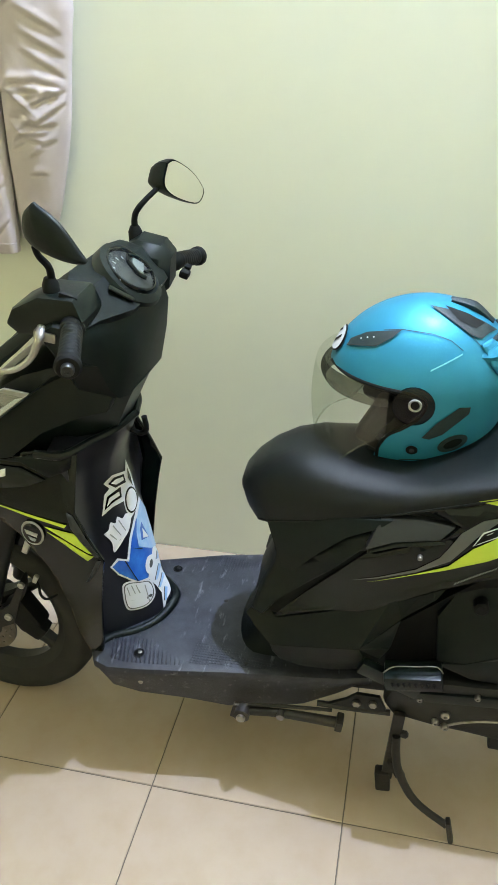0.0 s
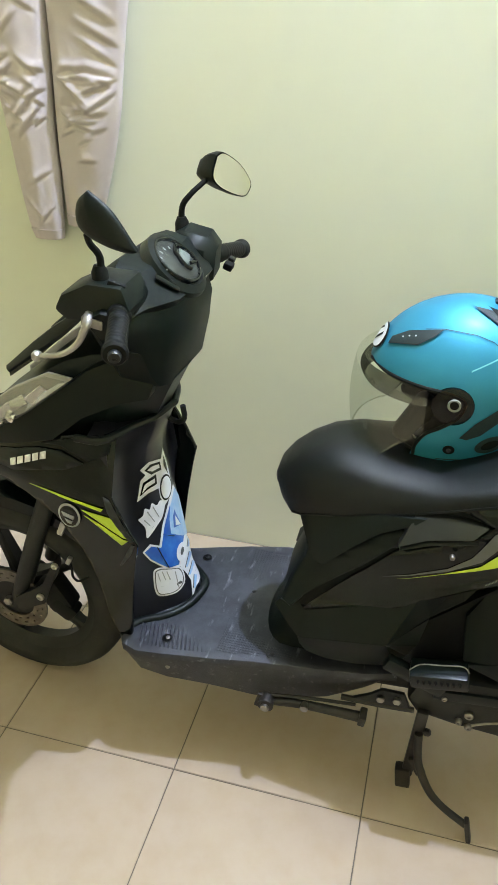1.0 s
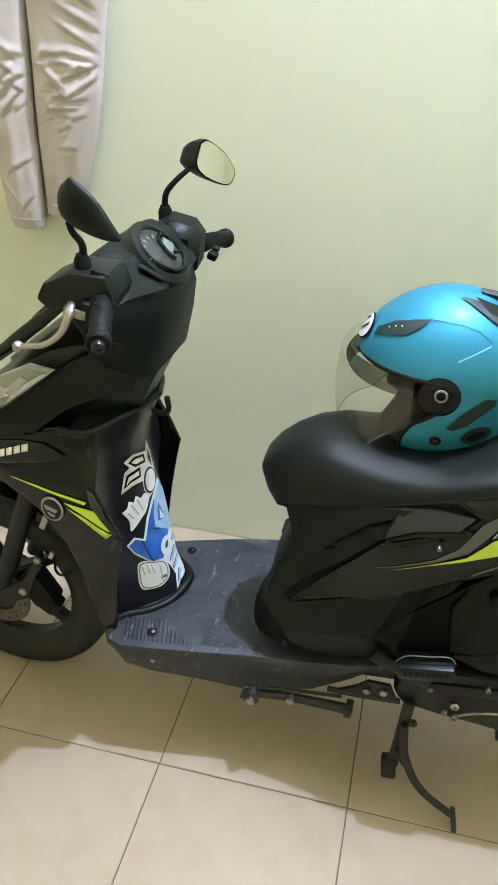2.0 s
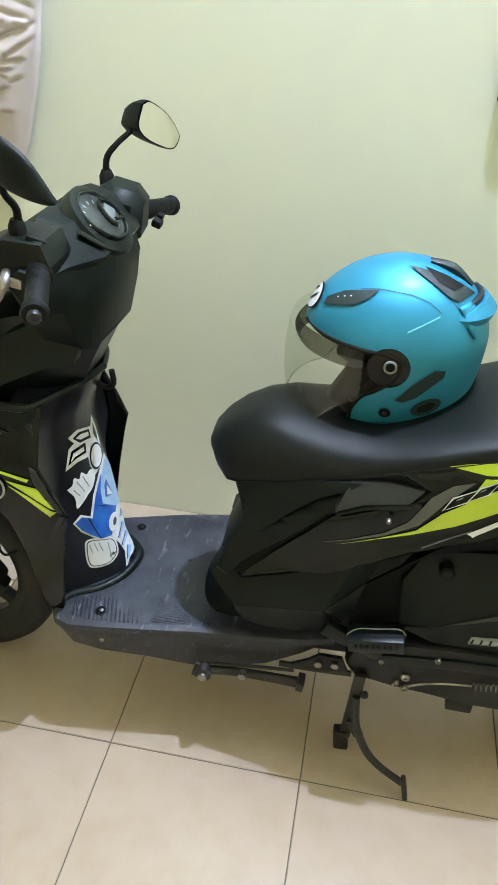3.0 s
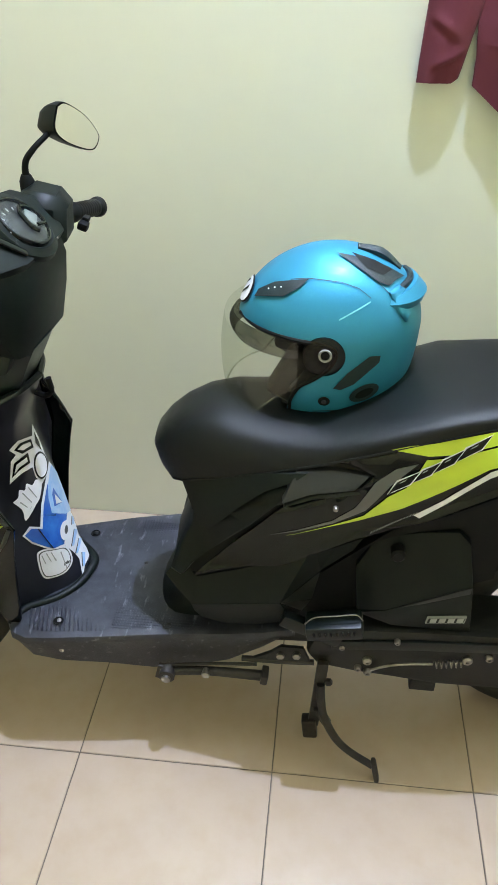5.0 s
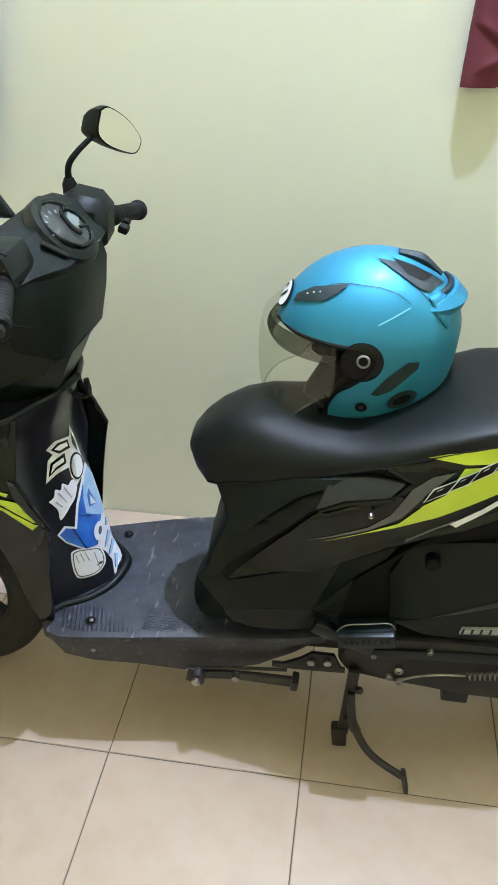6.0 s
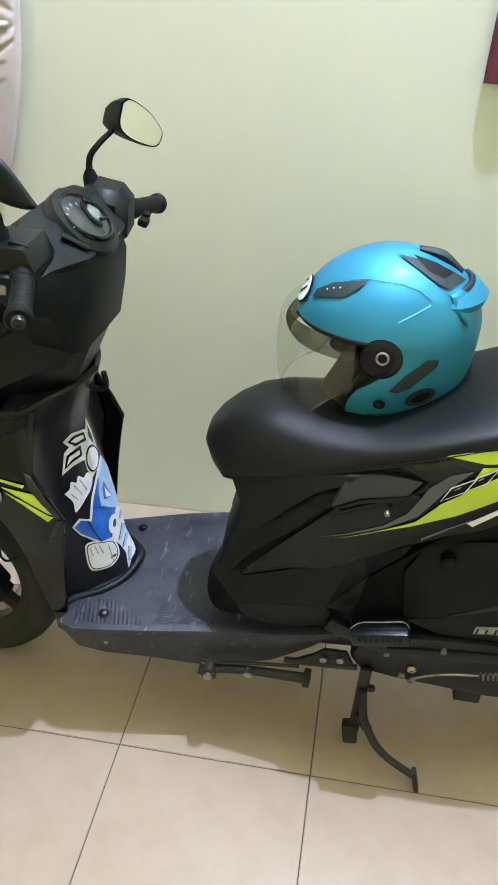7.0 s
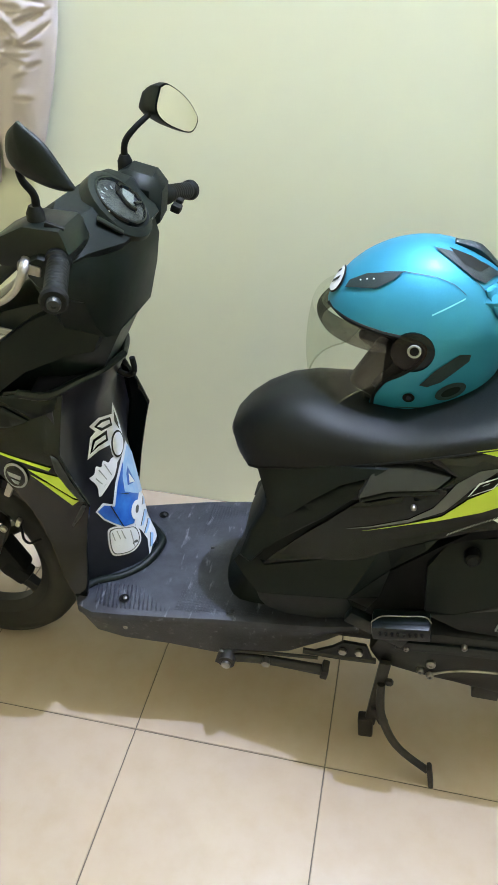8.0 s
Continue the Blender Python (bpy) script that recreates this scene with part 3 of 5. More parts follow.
HAND = [(-0.123, 0.500), (-0.112, 0.512), (-0.107, 0.530), (-0.097, 0.530), (-0.092, 0.546), (-0.082, 0.543), (-0.074, 0.556), (-0.064, 0.552), (-0.072, 0.515), (-0.084, 0.493), (-0.092, 0.478), (-0.108, 0.456), (-0.110, 0.482)]
sticker("sticker_edge", blob(HAND), M_WHITE, 0.0016, EDGE)
for x0, z0, x1, z1 in ((-0.112, 0.500, -0.100, 0.488), (-0.104, 0.522, -0.090, 0.500), (-0.092, 0.536, -0.080, 0.512), (-0.100, 0.478, -0.092, 0.490)):
    sticker("sticker_bar", [(x0, z0), (x0 + 0.002, z0 + 0.003), (x1 + 0.001, z1 + 0.003), (x1, z1)], M_ASH, 0.0026)
BODY_ART = [(-0.120, 0.417), (-0.103, 0.441), (-0.083, 0.440), (-0.073, 0.494), (-0.057, 0.550), (-0.042, 0.604), (-0.030, 0.576), (-0.018, 0.533), (-0.009, 0.476), (-0.028, 0.400), (-0.045, 0.384), (-0.066, 0.378), (-0.085, 0.386), (-0.106, 0.397)]
sticker("sticker_edge", BODY_ART, M_WHITE, 0.0010, EDGE)
sticker("sticker_shape", [(-0.116, 0.418), (-0.101, 0.436), (-0.080, 0.435), (-0.069, 0.494), (-0.054, 0.548), (-0.050, 0.50), (-0.022, 0.49), (-0.044, 0.393), (-0.066, 0.383), (-0.084, 0.391), (-0.104, 0.402)], M_BLUE, 0.0020, "blue sticker shape")
sticker("sticker_shape", [(-0.054, 0.545), (-0.041, 0.596), (-0.031, 0.574), (-0.021, 0.533), (-0.013, 0.478), (-0.030, 0.470), (-0.057, 0.474), (-0.058, 0.511)], M_PALE, 0.0026, "pale blue sticker shape")
sticker("sticker_shape", [(-0.050, 0.520), (-0.046, 0.538), (-0.033, 0.500), (-0.050, 0.490)], M_BLUE, 0.0032)
sticker("sticker_shape", [(-0.046, 0.522), (-0.034, 0.500), (-0.046, 0.497)], M_WHITE, 0.0038)
for a in ([(-0.079, 0.470), (-0.077, 0.470), (-0.050, 0.470), (-0.050, 0.467)], [(-0.090, 0.436), (-0.087, 0.437), (-0.066, 0.384), (-0.069, 0.384)]):
    sticker("sticker_bar", a, M_NAVY, 0.0030)
FIST = [(-0.103, 0.352), (-0.100, 0.372), (-0.085, 0.382), (-0.060, 0.385), (-0.040, 0.386), (-0.032, 0.362), (-0.036, 0.338), (-0.056, 0.314), (-0.092, 0.302), (-0.102, 0.318)]
sticker("sticker_edge", blob(FIST), M_WHITE, 0.0016, EDGE)
sticker("sticker_bar", blob(shrunk(FIST, 0.90)), M_SLATE, 0.0024)
sticker("sticker_shape", blob(shrunk(FIST, 0.84)), M_WHITE, 0.0030)
for x0, z0, x1, z1 in ((-0.094, 0.366, -0.090, 0.345), (-0.084, 0.372, -0.078, 0.350), (-0.074, 0.374, -0.068, 0.352), (-0.090, 0.330, -0.066, 0.336), (-0.056, 0.374, -0.050, 0.330)):
    sticker("sticker_bar", [(x0, z0), (x0 + 0.0022, z0 + 0.001), (x1 + 0.0022, z1), (x1, z1)], M_ASH, 0.0036)
TAIL = [(-0.040, 0.455), (-0.014, 0.469), (-0.004, 0.417), (0.005, 0.356), (-0.008, 0.334), (-0.018, 0.302), (-0.018, 0.351), (-0.029, 0.372), (-0.041, 0.386)]
sticker("sticker_edge", TAIL, M_WHITE, 0.0018, EDGE)
sticker("sticker_shape", oval(-0.038, 0.428, 0.010, 0.026, -12), M_WHITE, 0.0036)
sticker("sticker_bar", oval(-0.036, 0.430, 0.0035, 0.012, -12, 12), M_SLATE, 0.0042)
for x0, z0, x1, z1 in ((-0.030, 0.385, -0.012, 0.425), (-0.024, 0.365, -0.006, 0.400), (-0.014, 0.330, -0.004, 0.365), (-0.022, 0.440, -0.012, 0.458)):
    sticker("sticker_shape", [(x0, z0), (x0 + 0.005, z0 + 0.002), (x1, z1), (x1 - 0.006, z1 + 0.003)], M_PALE, 0.0028)
    sticker("sticker_bar", [(x0 - 0.002, z0), (x0, z0), (x1 - 0.006, z1 + 0.003), (x1 - 0.008, z1 + 0.003)], M_SLATE, 0.0030)
shield_skin.free()

# front side covers, wrapping forwards round the nose
FRONT_Y = [(-0.52, 0.02), (-0.47, 0.075), (-0.40, 0.118), (-0.30, 0.150), (-0.20, 0.166), (-0.12, 0.172), (-0.06, 0.170)]
CREST = [(-0.52, 0.668), (-0.30, 0.660), (-0.12, 0.642), (-0.06, 0.570)]


def front_y(x, z):
    crest = between(CREST, x)[0]
    return between(FRONT_Y, x)[0] - 0.26 * max(z - crest, 0) - 0.06 * max(crest - z, 0)


FRONT = [(-0.128, 0.272), (-0.104, 0.30), (-0.087, 0.43), (-0.073, 0.51), (-0.063, 0.556), (-0.084, 0.605), (-0.106, 0.655), (-0.102, 0.72), (-0.098, 0.762), (-0.13, 0.768), (-0.165, 0.765), (-0.25, 0.745), (-0.36, 0.705),
         (-0.47, 0.665), (-0.50, 0.64), (-0.46, 0.632), (-0.36, 0.645), (-0.29, 0.632), (-0.225, 0.59), (-0.18, 0.52), (-0.158, 0.44), (-0.148, 0.34)]


def front_sheet(poly, lift=0.0):
    """A piece of the front cover's skin within an outline."""
    xs = [min(p[0] for p in poly), max(p[0] for p in poly)]
    zs = [min(p[1] for p in poly), max(p[1] for p in poly)]
    nx, nz = max(2, int((xs[1] - xs[0]) / 0.012)), max(2, int((zs[1] - zs[0]) / 0.012))
    rows = []
    for j in range(nz + 1):
        z = zs[0] + (zs[1] - zs[0]) * j / nz
        rows.append([(x, -front_y(x, z) - lift, z) for x in (xs[0] + (xs[1] - xs[0]) * i / nx for i in range(nx + 1))])
    return cut_out(loft(rows, closed=False, caps=False), poly, keep=True)


def front_piece(name, poly, mat, parent, side, lift=0.0, label="", solid=0.003):
    bm = front_sheet(poly, lift)
    for f in bm.faces:
        f.normal_update()
        if f.normal.y > 0:
            f.normal_flip()
    me_part = part(name, mirrored(bm) if side else bm, mat, parent, label, sharp=24)
    mod = me_part.modifiers.new("thickness", "SOLIDIFY")
    mod.thickness, mod.offset = solid, 0
    return me_part


front_l = front_piece("front_cover", FRONT, M_GLOSS, scooter, 0, 0, "glossy black front side cover", 0.008)
front_r = front_piece("front_cover", FRONT, M_GLOSS, scooter, 1, 0, "glossy black front side cover", 0.008)
for side in (0, 1):
    host = front_r if side else front_l
    for name, poly, mat, lift, text in [
        ("stripe", [(-0.270, 0.655), (-0.212, 0.650), (-0.119, 0.637), (-0.124, 0.630), (-0.21, 0.645)], M_LIME, 0.0065, "thin lime stripe film"),
        ("stripe", [(-0.165, 0.624), (-0.108, 0.619), (-0.079, 0.575), (-0.088, 0.576), (-0.132, 0.604)], M_LIME, 0.0065, "lime stripe film"),
        ("stripe", [(-0.162, 0.612), (-0.132, 0.599), (-0.088, 0.571), (-0.078, 0.570), (-0.092, 0.556), (-0.128, 0.586)], M_LIME, 0.0065, "lime stripe film"),
        ("emblem", oval(-0.193, 0.603, 0.023, 0.030, -15), M_ASH, 0.0075, "round grey emblem sticker"),
        ("emblem", oval(-0.193, 0.603, 0.019, 0.025, -15), M_GLOSS, 0.009, ""),
        ("emblem", [(-0.206, 0.612), (-0.18, 0.606), (-0.184, 0.597), (-0.204, 0.602)], M_ASH, 0.0105, ""),
        ("emblem", [(-0.202, 0.596), (-0.186, 0.592), (-0.190, 0.585), (-0.198, 0.587)], M_ASH, 0.0105, ""),
        ("wing_edge", [(-0.118, 0.662), (-0.108, 0.655), (-0.088, 0.612), (-0.067, 0.572), (-0.075, 0.568), (-0.096, 0.600), (-0.112, 0.632)], M_GREY, 0.007, ""),
        ("wing_edge", [(-0.066, 0.560), (-0.074, 0.560), (-0.104, 0.500), (-0.100, 0.500), (-0.080, 0.530)], M_GREY, 0.006, ""),
    ]:
        if side and name == "wing_edge":
            continue
        front_piece(name, poly, mat, host, side, lift, text, 0.001)
# the maker's mark: plain white bars
for i in range(5):
    x = -0.309 + i * 0.0165
    z = 0.682 + i * 0.0066
    front_piece("mark", [(x, z), (x + 0.0125, z + 0.005), (x + 0.0135, z + 0.019), (x + 0.001, z + 0.014)], M_WHITE, front_l, 0, 0.0105, "white mark bar", 0.001)
# crease panels on the front side
for side in (0, 1):
    host = front_r if side else front_l
    front_piece("trim_panel", [(-0.40, 0.675), (-0.36, 0.700), (-0.25, 0.728), (-0.20, 0.732), (-0.155, 0.716), (-0.19, 0.700), (-0.30, 0.674)], M_BLACK, host, side, 0.0075, "", 0.002)
    front_piece("trim_panel", [(-0.245, 0.738), (-0.20, 0.742), (-0.146, 0.722), (-0.108, 0.740), (-0.104, 0.762), (-0.165, 0.762)], M_MATT, host, side, 0.0075, "", 0.002)

# nose: fill between the side covers, pocket floor, headlamp and its brow
nose = []
for x, half, z0, z1 in [(-0.51, 0.02, 0.645, 0.675), (-0.47, 0.06, 0.638, 0.69), (-0.40, 0.10, 0.64, 0.71), (-0.30, 0.13, 0.635, 0.70), (-0.20, 0.145, 0.60, 0.69), (-0.12, 0.15, 0.50, 0.69)]:
    nose.append([(x, -half, z0), (x, -half * 0.9, z1), (x, 0, z1 + 0.012), (x, half * 0.9, z1), (x, half, z0)])
part("inner_fender", loft(nose), M_RUBBER, scooter, sharp=50)
part("under_tray", loft([[(-0.17, -y, z), (-0.12, -y, z), (-0.12, y, z), (-0.17, y, z)] for z, y in [(0.27, 0.11), (0.40, 0.13), (0.60, 0.14)]]), M_RUBBER, scooter)

UP = [(-0.40, 0.085, 0.715, 0.735), (-0.36, 0.10, 0.715, 0.77), (-0.30, 0.112, 0.72, 0.815), (-0.25, 0.115, 0.735, 0.855), (-0.20, 0.112, 0.76, 0.885), (-0.15, 0.105, 0.78, 0.90), (-0.11, 0.09, 0.80, 0.90)]
up = []
for x, half, z0, z1 in UP:
    half_ring = [(half * 0.75, z0 - 0.05), (half, z0), (half * 0.97, z0 + (z1 - z0) * 0.55), (half * 0.80, z1 - 0.006), (half * 0.5, z1), (0, z1 + 0.004)]
    up.append([(x, -y, z) for y, z in half_ring] + [(x, y, z) for y, z in half_ring[-2::-1]])
upper = part("front_fairing", loft(up), M_BLACK, scooter, "matt black upper front fairing", sharp=40)
HEAD = [(-0.40, 0.70), (-0.345, 0.745), (-0.27, 0.79), (-0.165, 0.872), (-0.21, 0.878), (-0.275, 0.845), (-0.335, 0.80), (-0.40, 0.745)]
for s in (1, -1):
    bowl = plate([(x, z) for x, z in HEAD], lambda x, z: 0.136 - 0.20 * max(-0.27 - x, 0), 0.006, 0.002)
    lens = plate(HEAD, lambda x, z: 0.152 - 0.22 * max(-0.27 - x, 0), 0.004, 0.001)
    flash = plate([(-0.262, 0.80), (-0.175, 0.866), (-0.19, 0.862), (-0.252, 0.818)], lambda x, z: 0.142, 0.004, 0.001)
    beads = [lathe([(0.012, 0), (0.010, 0.008), (0.004, 0.012)], (x, -0.136 + 0.2 * max(-0.27 - x, 0), z), (-0.3, -1, 0), 12) for x, z in ((-0.30, 0.775), (-0.325, 0.765), (-0.35, 0.752))]
    glow = join(*beads)
    lamp = part("headlamp", bowl if s == 1 else mirrored(bowl), M_SILVER, scooter, "clear headlamp with a bright reflector")
    ob = part("lens", lens if s == 1 else mirrored(lens), M_LENS, lamp)
    ob.visible_shadow = False
    part("reflector", flash if s == 1 else mirrored(flash), M_WHITE, lamp, "white side flash")
    facets = [block((0.045, 0.006, 0.02), (x, -0.141 + 0.2 * max(-0.27 - x, 0), z), turn, 0.002) for x, z, turn in ((-0.235, 0.835, (14, -40, 8)), (-0.275, 0.812, (-16, -34, -10)), (-0.31, 0.788, (18, -38, 6)), (-0.345, 0.765, (-12, -36, -8)))]
    for q in facets:
        part("reflector", q if s == 1 else mirrored(q), M_CHROME, lamp, "bright reflector facet")
    part("reflector", glow if s == 1 else mirrored(glow), M_CHROME, lamp, "bright reflector beads")
# brow over the headlamp, a long dark strip
for s in (1, -1):
    brow = tube([(-0.318, -0.085 * s, 0.846), (-0.25, -0.10 * s, 0.900), (-0.195, -0.104 * s, 0.942), (-0.14, -0.105 * s, 0.985)], [0.008, 0.012, 0.013, 0.008], 8, 4, 0.6)
    part("brow", brow, M_BLACK, upper)
part("visor", loft([[(-0.318, -y, 0.838), (-0.25, -y, 0.888), (-0.15, -y, 0.975), (-0.15, -y, 0.968), (-0.25, -y, 0.880), (-0.318, -y, 0.830)] for y in (0.085, 0.03, -0.03, -0.085)]), M_SMOKE, upper, "smoked front visor")

# upper inner cover with the open pocket on each side
INNER = [(0.66, -0.10, 0.070, -0.20), (0.72, -0.074, 0.078, -0.20), (0.768, -0.050, 0.092, -0.20), (0.80, -0.034, 0.098, -0.20), (0.83, -0.019, 0.102, -0.19), (0.855, -0.006, 0.100, -0.17)]
part("inner_cover", loft([[(xf, -h, z), (xr - 0.065, -h, z), (xr - 0.006, -h * 0.62, z), (xr, 0, z), (xr - 0.006, h * 0.62, z), (xr - 0.065, h, z), (xf, h, z)] for z, xr, h, xf in INNER]), M_BLACK, scooter, sharp=35)
SHOULDER = [(-0.40, 0.70), (-0.30, 0.725), (-0.215, 0.750), (-0.155, 0.798), (-0.09, 0.824), (-0.045, 0.832), (-0.035, 0.862), (-0.085, 0.905), (-0.149, 0.878), (-0.26, 0.795), (-0.33, 0.75), (-0.40, 0.715)]
for s in (1, -1):
    part("pocket", block((0.10, 0.085, 0.012), (-0.165, -0.105 * s, 0.695), (0, -8, 0), 0.004), M_RUBBER, scooter)
    rim = tube([(-0.165, -0.156 * s, 0.768), (-0.118, -0.150 * s, 0.766), (-0.085, -0.10 * s, 0.768), (-0.056, -0.06 * s, 0.770), (-0.040, 0.0, 0.770)], 0.0075, 8, 4)
    part("pocket_rim", rim, M_BLACK, scooter)
    sho = plate(SHOULDER, lambda x, z: 0.150 - 0.30 * max(z - 0.76, 0) - 0.2 * max(-0.27 - x, 0) - 0.22 * max(x + 0.15, 0), 0.03, 0.003)
    part("shoulder", sho if s == 1 else mirrored(sho), M_MATT, scooter)
part("bag_hook", tube([(-0.055, 0.0, 0.735), (-0.035, 0.0, 0.728), (-0.022, 0.0, 0.738), (-0.024, 0.0, 0.765)], 0.0055, 8, 4), M_RUBBER, scooter, "black plastic bag hook")

# handlebar with its cover, turned a little
steer = 0.07


def bar_cover():
    base = [(-0.15, 1.00), (-0.122, 1.038), (-0.085, 1.062), (-0.035, 1.052), (0.016, 1.006), (0.008, 0.994), (0.014, 0.970), (0.007, 0.92), (-0.010, 0.85), (-0.10, 0.85), (-0.15, 0.93)]
    rings = []
    for y, sx, sz in [(-0.19, 0.26, 0.20), (-0.165, 0.42, 0.36), (-0.13, 0.52, 0.50), (-0.112, 0.62, 0.80), (-0.094, 0.76, 0.97), (-0.070, 0.985, 1), (0, 1, 1), (0.070, 0.985, 1), (0.094, 0.76, 0.97), (0.112, 0.62, 0.80), (0.13, 0.54, 0.52), (0.165, 0.44, 0.38), (0.19, 0.28, 0.22)]:
        rings.append([(-0.05 + (x + 0.05) * sx + steer * y, y, 1.012 + (z - 1.012) * sz) for x, z in base])
    return loft(rings)


bar = part("handlebar_cover", bar_cover(), M_MATT, scooter, "matt black handlebar cover", sharp=28)
for y0, x0, z0, y1, x1, z1, kind in [(-0.18, -0.045, 1.018, -0.29, -0.005, 1.012, "l"), (0.20, -0.012, 0.988, 0.31, 0.006, 0.962, "r")]:
    a, b = Vector((x0, y0, z0)), Vector((x1, y1, z1))
    way = (b - a).normalized()
    length = (b - a).length
    prof = [(0.012, -0.02), (0.0185, -0.005), (0.0185, 0.006), (0.0150, 0.009)]
    for i in range(9):
        h = 0.014 + i * (length - 0.036) / 9
        prof += [(0.0152, h), (0.0158, h + 0.002), (0.0158, h + 0.008), (0.0152, h + 0.009)]
    prof += [(0.0148, length - 0.016), (0.0185, length - 0.012), (0.019, length - 0.004), (0.016, length)]
    grip = part("grip", lathe(prof, a, way, 24), M_RUBBER, bar, "ribbed black rubber grip")
    part("bar_end", lathe([(0.0095, -0.004), (0.0095, 0.006), (0.008, 0.009), (0.0035, 0.009), (0.0035, 0.007)], b, way, 20), M_GREY, grip, "dull metal bar end")
    part("bar_tube", tube([a - way * 0.10, a, a + way * 0.02], 0.011, 12, 3), M_STEEL, bar)
# housings beside the grips
hl = part("switch_housing", plate([(-0.152, 1.018), (-0.138, 1.042), (-0.095, 1.062), (-0.040, 1.060), (-0.026, 1.030), (-0.034, 1.004), (-0.085, 0.998), (-0.136, 1.000)], lambda x, z: 0.186 - 0.25 * abs(z - 1.03), 0.08, 0.008), M_BLACK, bar, "black switch housing")
part("switch", block((0.028, 0.008, 0.012), (-0.052, -0.165, 1.058), (0, 20, 10), 0.003), M_RUBBER, hl)
part("switch", block((0.010, 0.02, 0.022), (-0.035, -0.150, 1.022), (0, 0, 0), 0.003), M_RUBBER, hl)
hr = part("switch_housing", block((0.100, 0.10, 0.088), (-0.034, 0.130, 1.010), (0, 14, 6), 0.018, 1, (0.78, 0.86)), M_MATT, bar, "black switch housing")
part("switch", block((0.018, 0.02, 0.014), (0.020, 0.165, 0.978), (0, 20, 0), 0.004), M_RUBBER, hr)
part("switch", block((0.012, 0.016, 0.010), (0.022, 0.180, 0.985), (0, 20, 0), 0.003), M_RUBBER, hr)
# brake levers
lev = part("brake_lever", tube([(-0.098, -0.165, 1.015), (-0.092, -0.195, 1.008), (-0.106, -0.205, 0.978), (-0.135, -0.208, 0.957), (-0.172, -0.212, 0.952)], [0.007, 0.0062, 0.005, 0.0046, 0.0042], 12, 6, 1.2), M_SILVER, bar, "silver brake lever")
part("ball_end", lathe([(0.002, -0.009), (0.007, -0.006), (0.009, 0), (0.007, 0.006), (0.002, 0.009)], (-0.175, -0.212, 0.951), (0.5, 0, 1), 16), M_SILVER, lev)
part("lever_clamp", block((0.036, 0.022, 0.016), (-0.086, -0.182, 1.006), (0, 10, 0), 0.004), M_STEEL, lev, "worn steel lever clamp")
part("brake_lever", tube([(-0.06, 0.18, 1.0), (-0.075, 0.23, 0.99), (-0.07, 0.30, 0.97)], [0.009, 0.007, 0.006], 10, 5), M_SILVER, bar, "silver brake lever")


# mirrors
def mirror(stem, centre, outline, across, normal, pull, label, deep=1.0):
    """Outline rows (s, u) in the glass's plane: s along across, u upwards."""
    st = part("mirror_stem", tube(stem, [0.0062, 0.0055, 0.005, 0.0045, 0.004][: len(stem)], 10, 5), M_RUBBER, bar, "black mirror stem")
    part("boot", lathe([(0.013, -0.012), (0.0125, 0.012), (0.008, 0.022)], stem[0], (0, 0, 1), 16), M_RUBBER, st)
    n, e1, c = Vector(normal).normalized(), Vector(across).normalized(), Vector(centre)
    e2 = e1.cross(n).normalized()
    if e2.z < 0:
        e2 = -e2
    line = [c + e1 * q.x + e2 * q.y for q in smooth_line([(a, b, 0) for a, b in outline + outline[:1]], 4)[:-1]]
    back = Vector(pull)
    rings = [[c + (q - c) * k + n * d + back * (1 - k) for q in line] for k, d in ((0.93, 0.0), (0.985, 0.002), (1.0, -0.002), (0.985, -0.012 * deep), (0.88, -0.026 * deep), (0.66, -0.038 * deep), (0.3, -0.044 * deep))]
    hd = part("mirror_head", loft(rings), M_MATT, bar, label, sharp=50)
    gl = bmesh.new()
    gl.faces.new([gl.verts.new(c + (q - c) * 0.925 + n * 0.0035) for q in line])
    part("mirror_glass", gl, M_MIRROR, hd, "clear mirror glass")


MR = [(-0.026, 0.040), (-0.006, 0.041), (0.034, 0.014), (0.058, -0.018), (0.058, -0.033), (0.041, -0.045), (0.008, -0.034), (-0.026, -0.014), (-0.040, 0.008)]
mirror([(-0.062, 0.15, 1.046), (-0.060, 0.15, 1.085), (-0.044, 0.156, 1.108), (-0.022, 0.176, 1.128)], (0.010, 0.200, 1.132), MR, (0.47, 0.88, 0.0), (0.87, -0.46, 0.05), (-0.02, -0.012, 0.0), "black mirror head with clear glass")
ML = [(-0.020, 0.045), (-0.043, 0.026), (-0.050, -0.003), (-0.030, -0.022), (0.020, -0.034), (0.052, -0.031), (0.046, -0.018), (0.016, 0.022)]
mirror([(-0.084, -0.15, 1.060), (-0.080, -0.152, 1.095), (-0.086, -0.165, 1.118), (-0.085, -0.175, 1.135)], (-0.050, -0.185, 1.155), ML, (0.95, -0.30, 0.0), (0.30, 0.95, 0.10), (-0.01, 0, -0.004), "black mirror head seen from behind", 0.3)

# instrument cluster, tilted to the rider
CL = pose(-0.023, 0.003, 1.037, 0, 40, 4) @ Matrix.Scale(0.88, 4)


def disc(a, b, z0, z1, n=28, cx=0.0, cy=0.0):
    bm = loft([[(cx + a * k * math.cos(t), cy + b * k * math.sin(t), z) for t in (2 * math.pi * i / n for i in range(n))] for k, z in ((1.0, z0), (1.0, z1 - 0.001), (0.97, z1))])
    return bm


def on_cluster(name, bm, mat, parent, label=""):
    bmesh.ops.transform(bm, matrix=CL, verts=bm.verts)
    return part(name, bm, mat, parent, label)


cluster = on_cluster("instrument_panel", disc(0.055, 0.062, -0.03, 0.006), M_GLOSS, bar, "glossy black instrument panel")
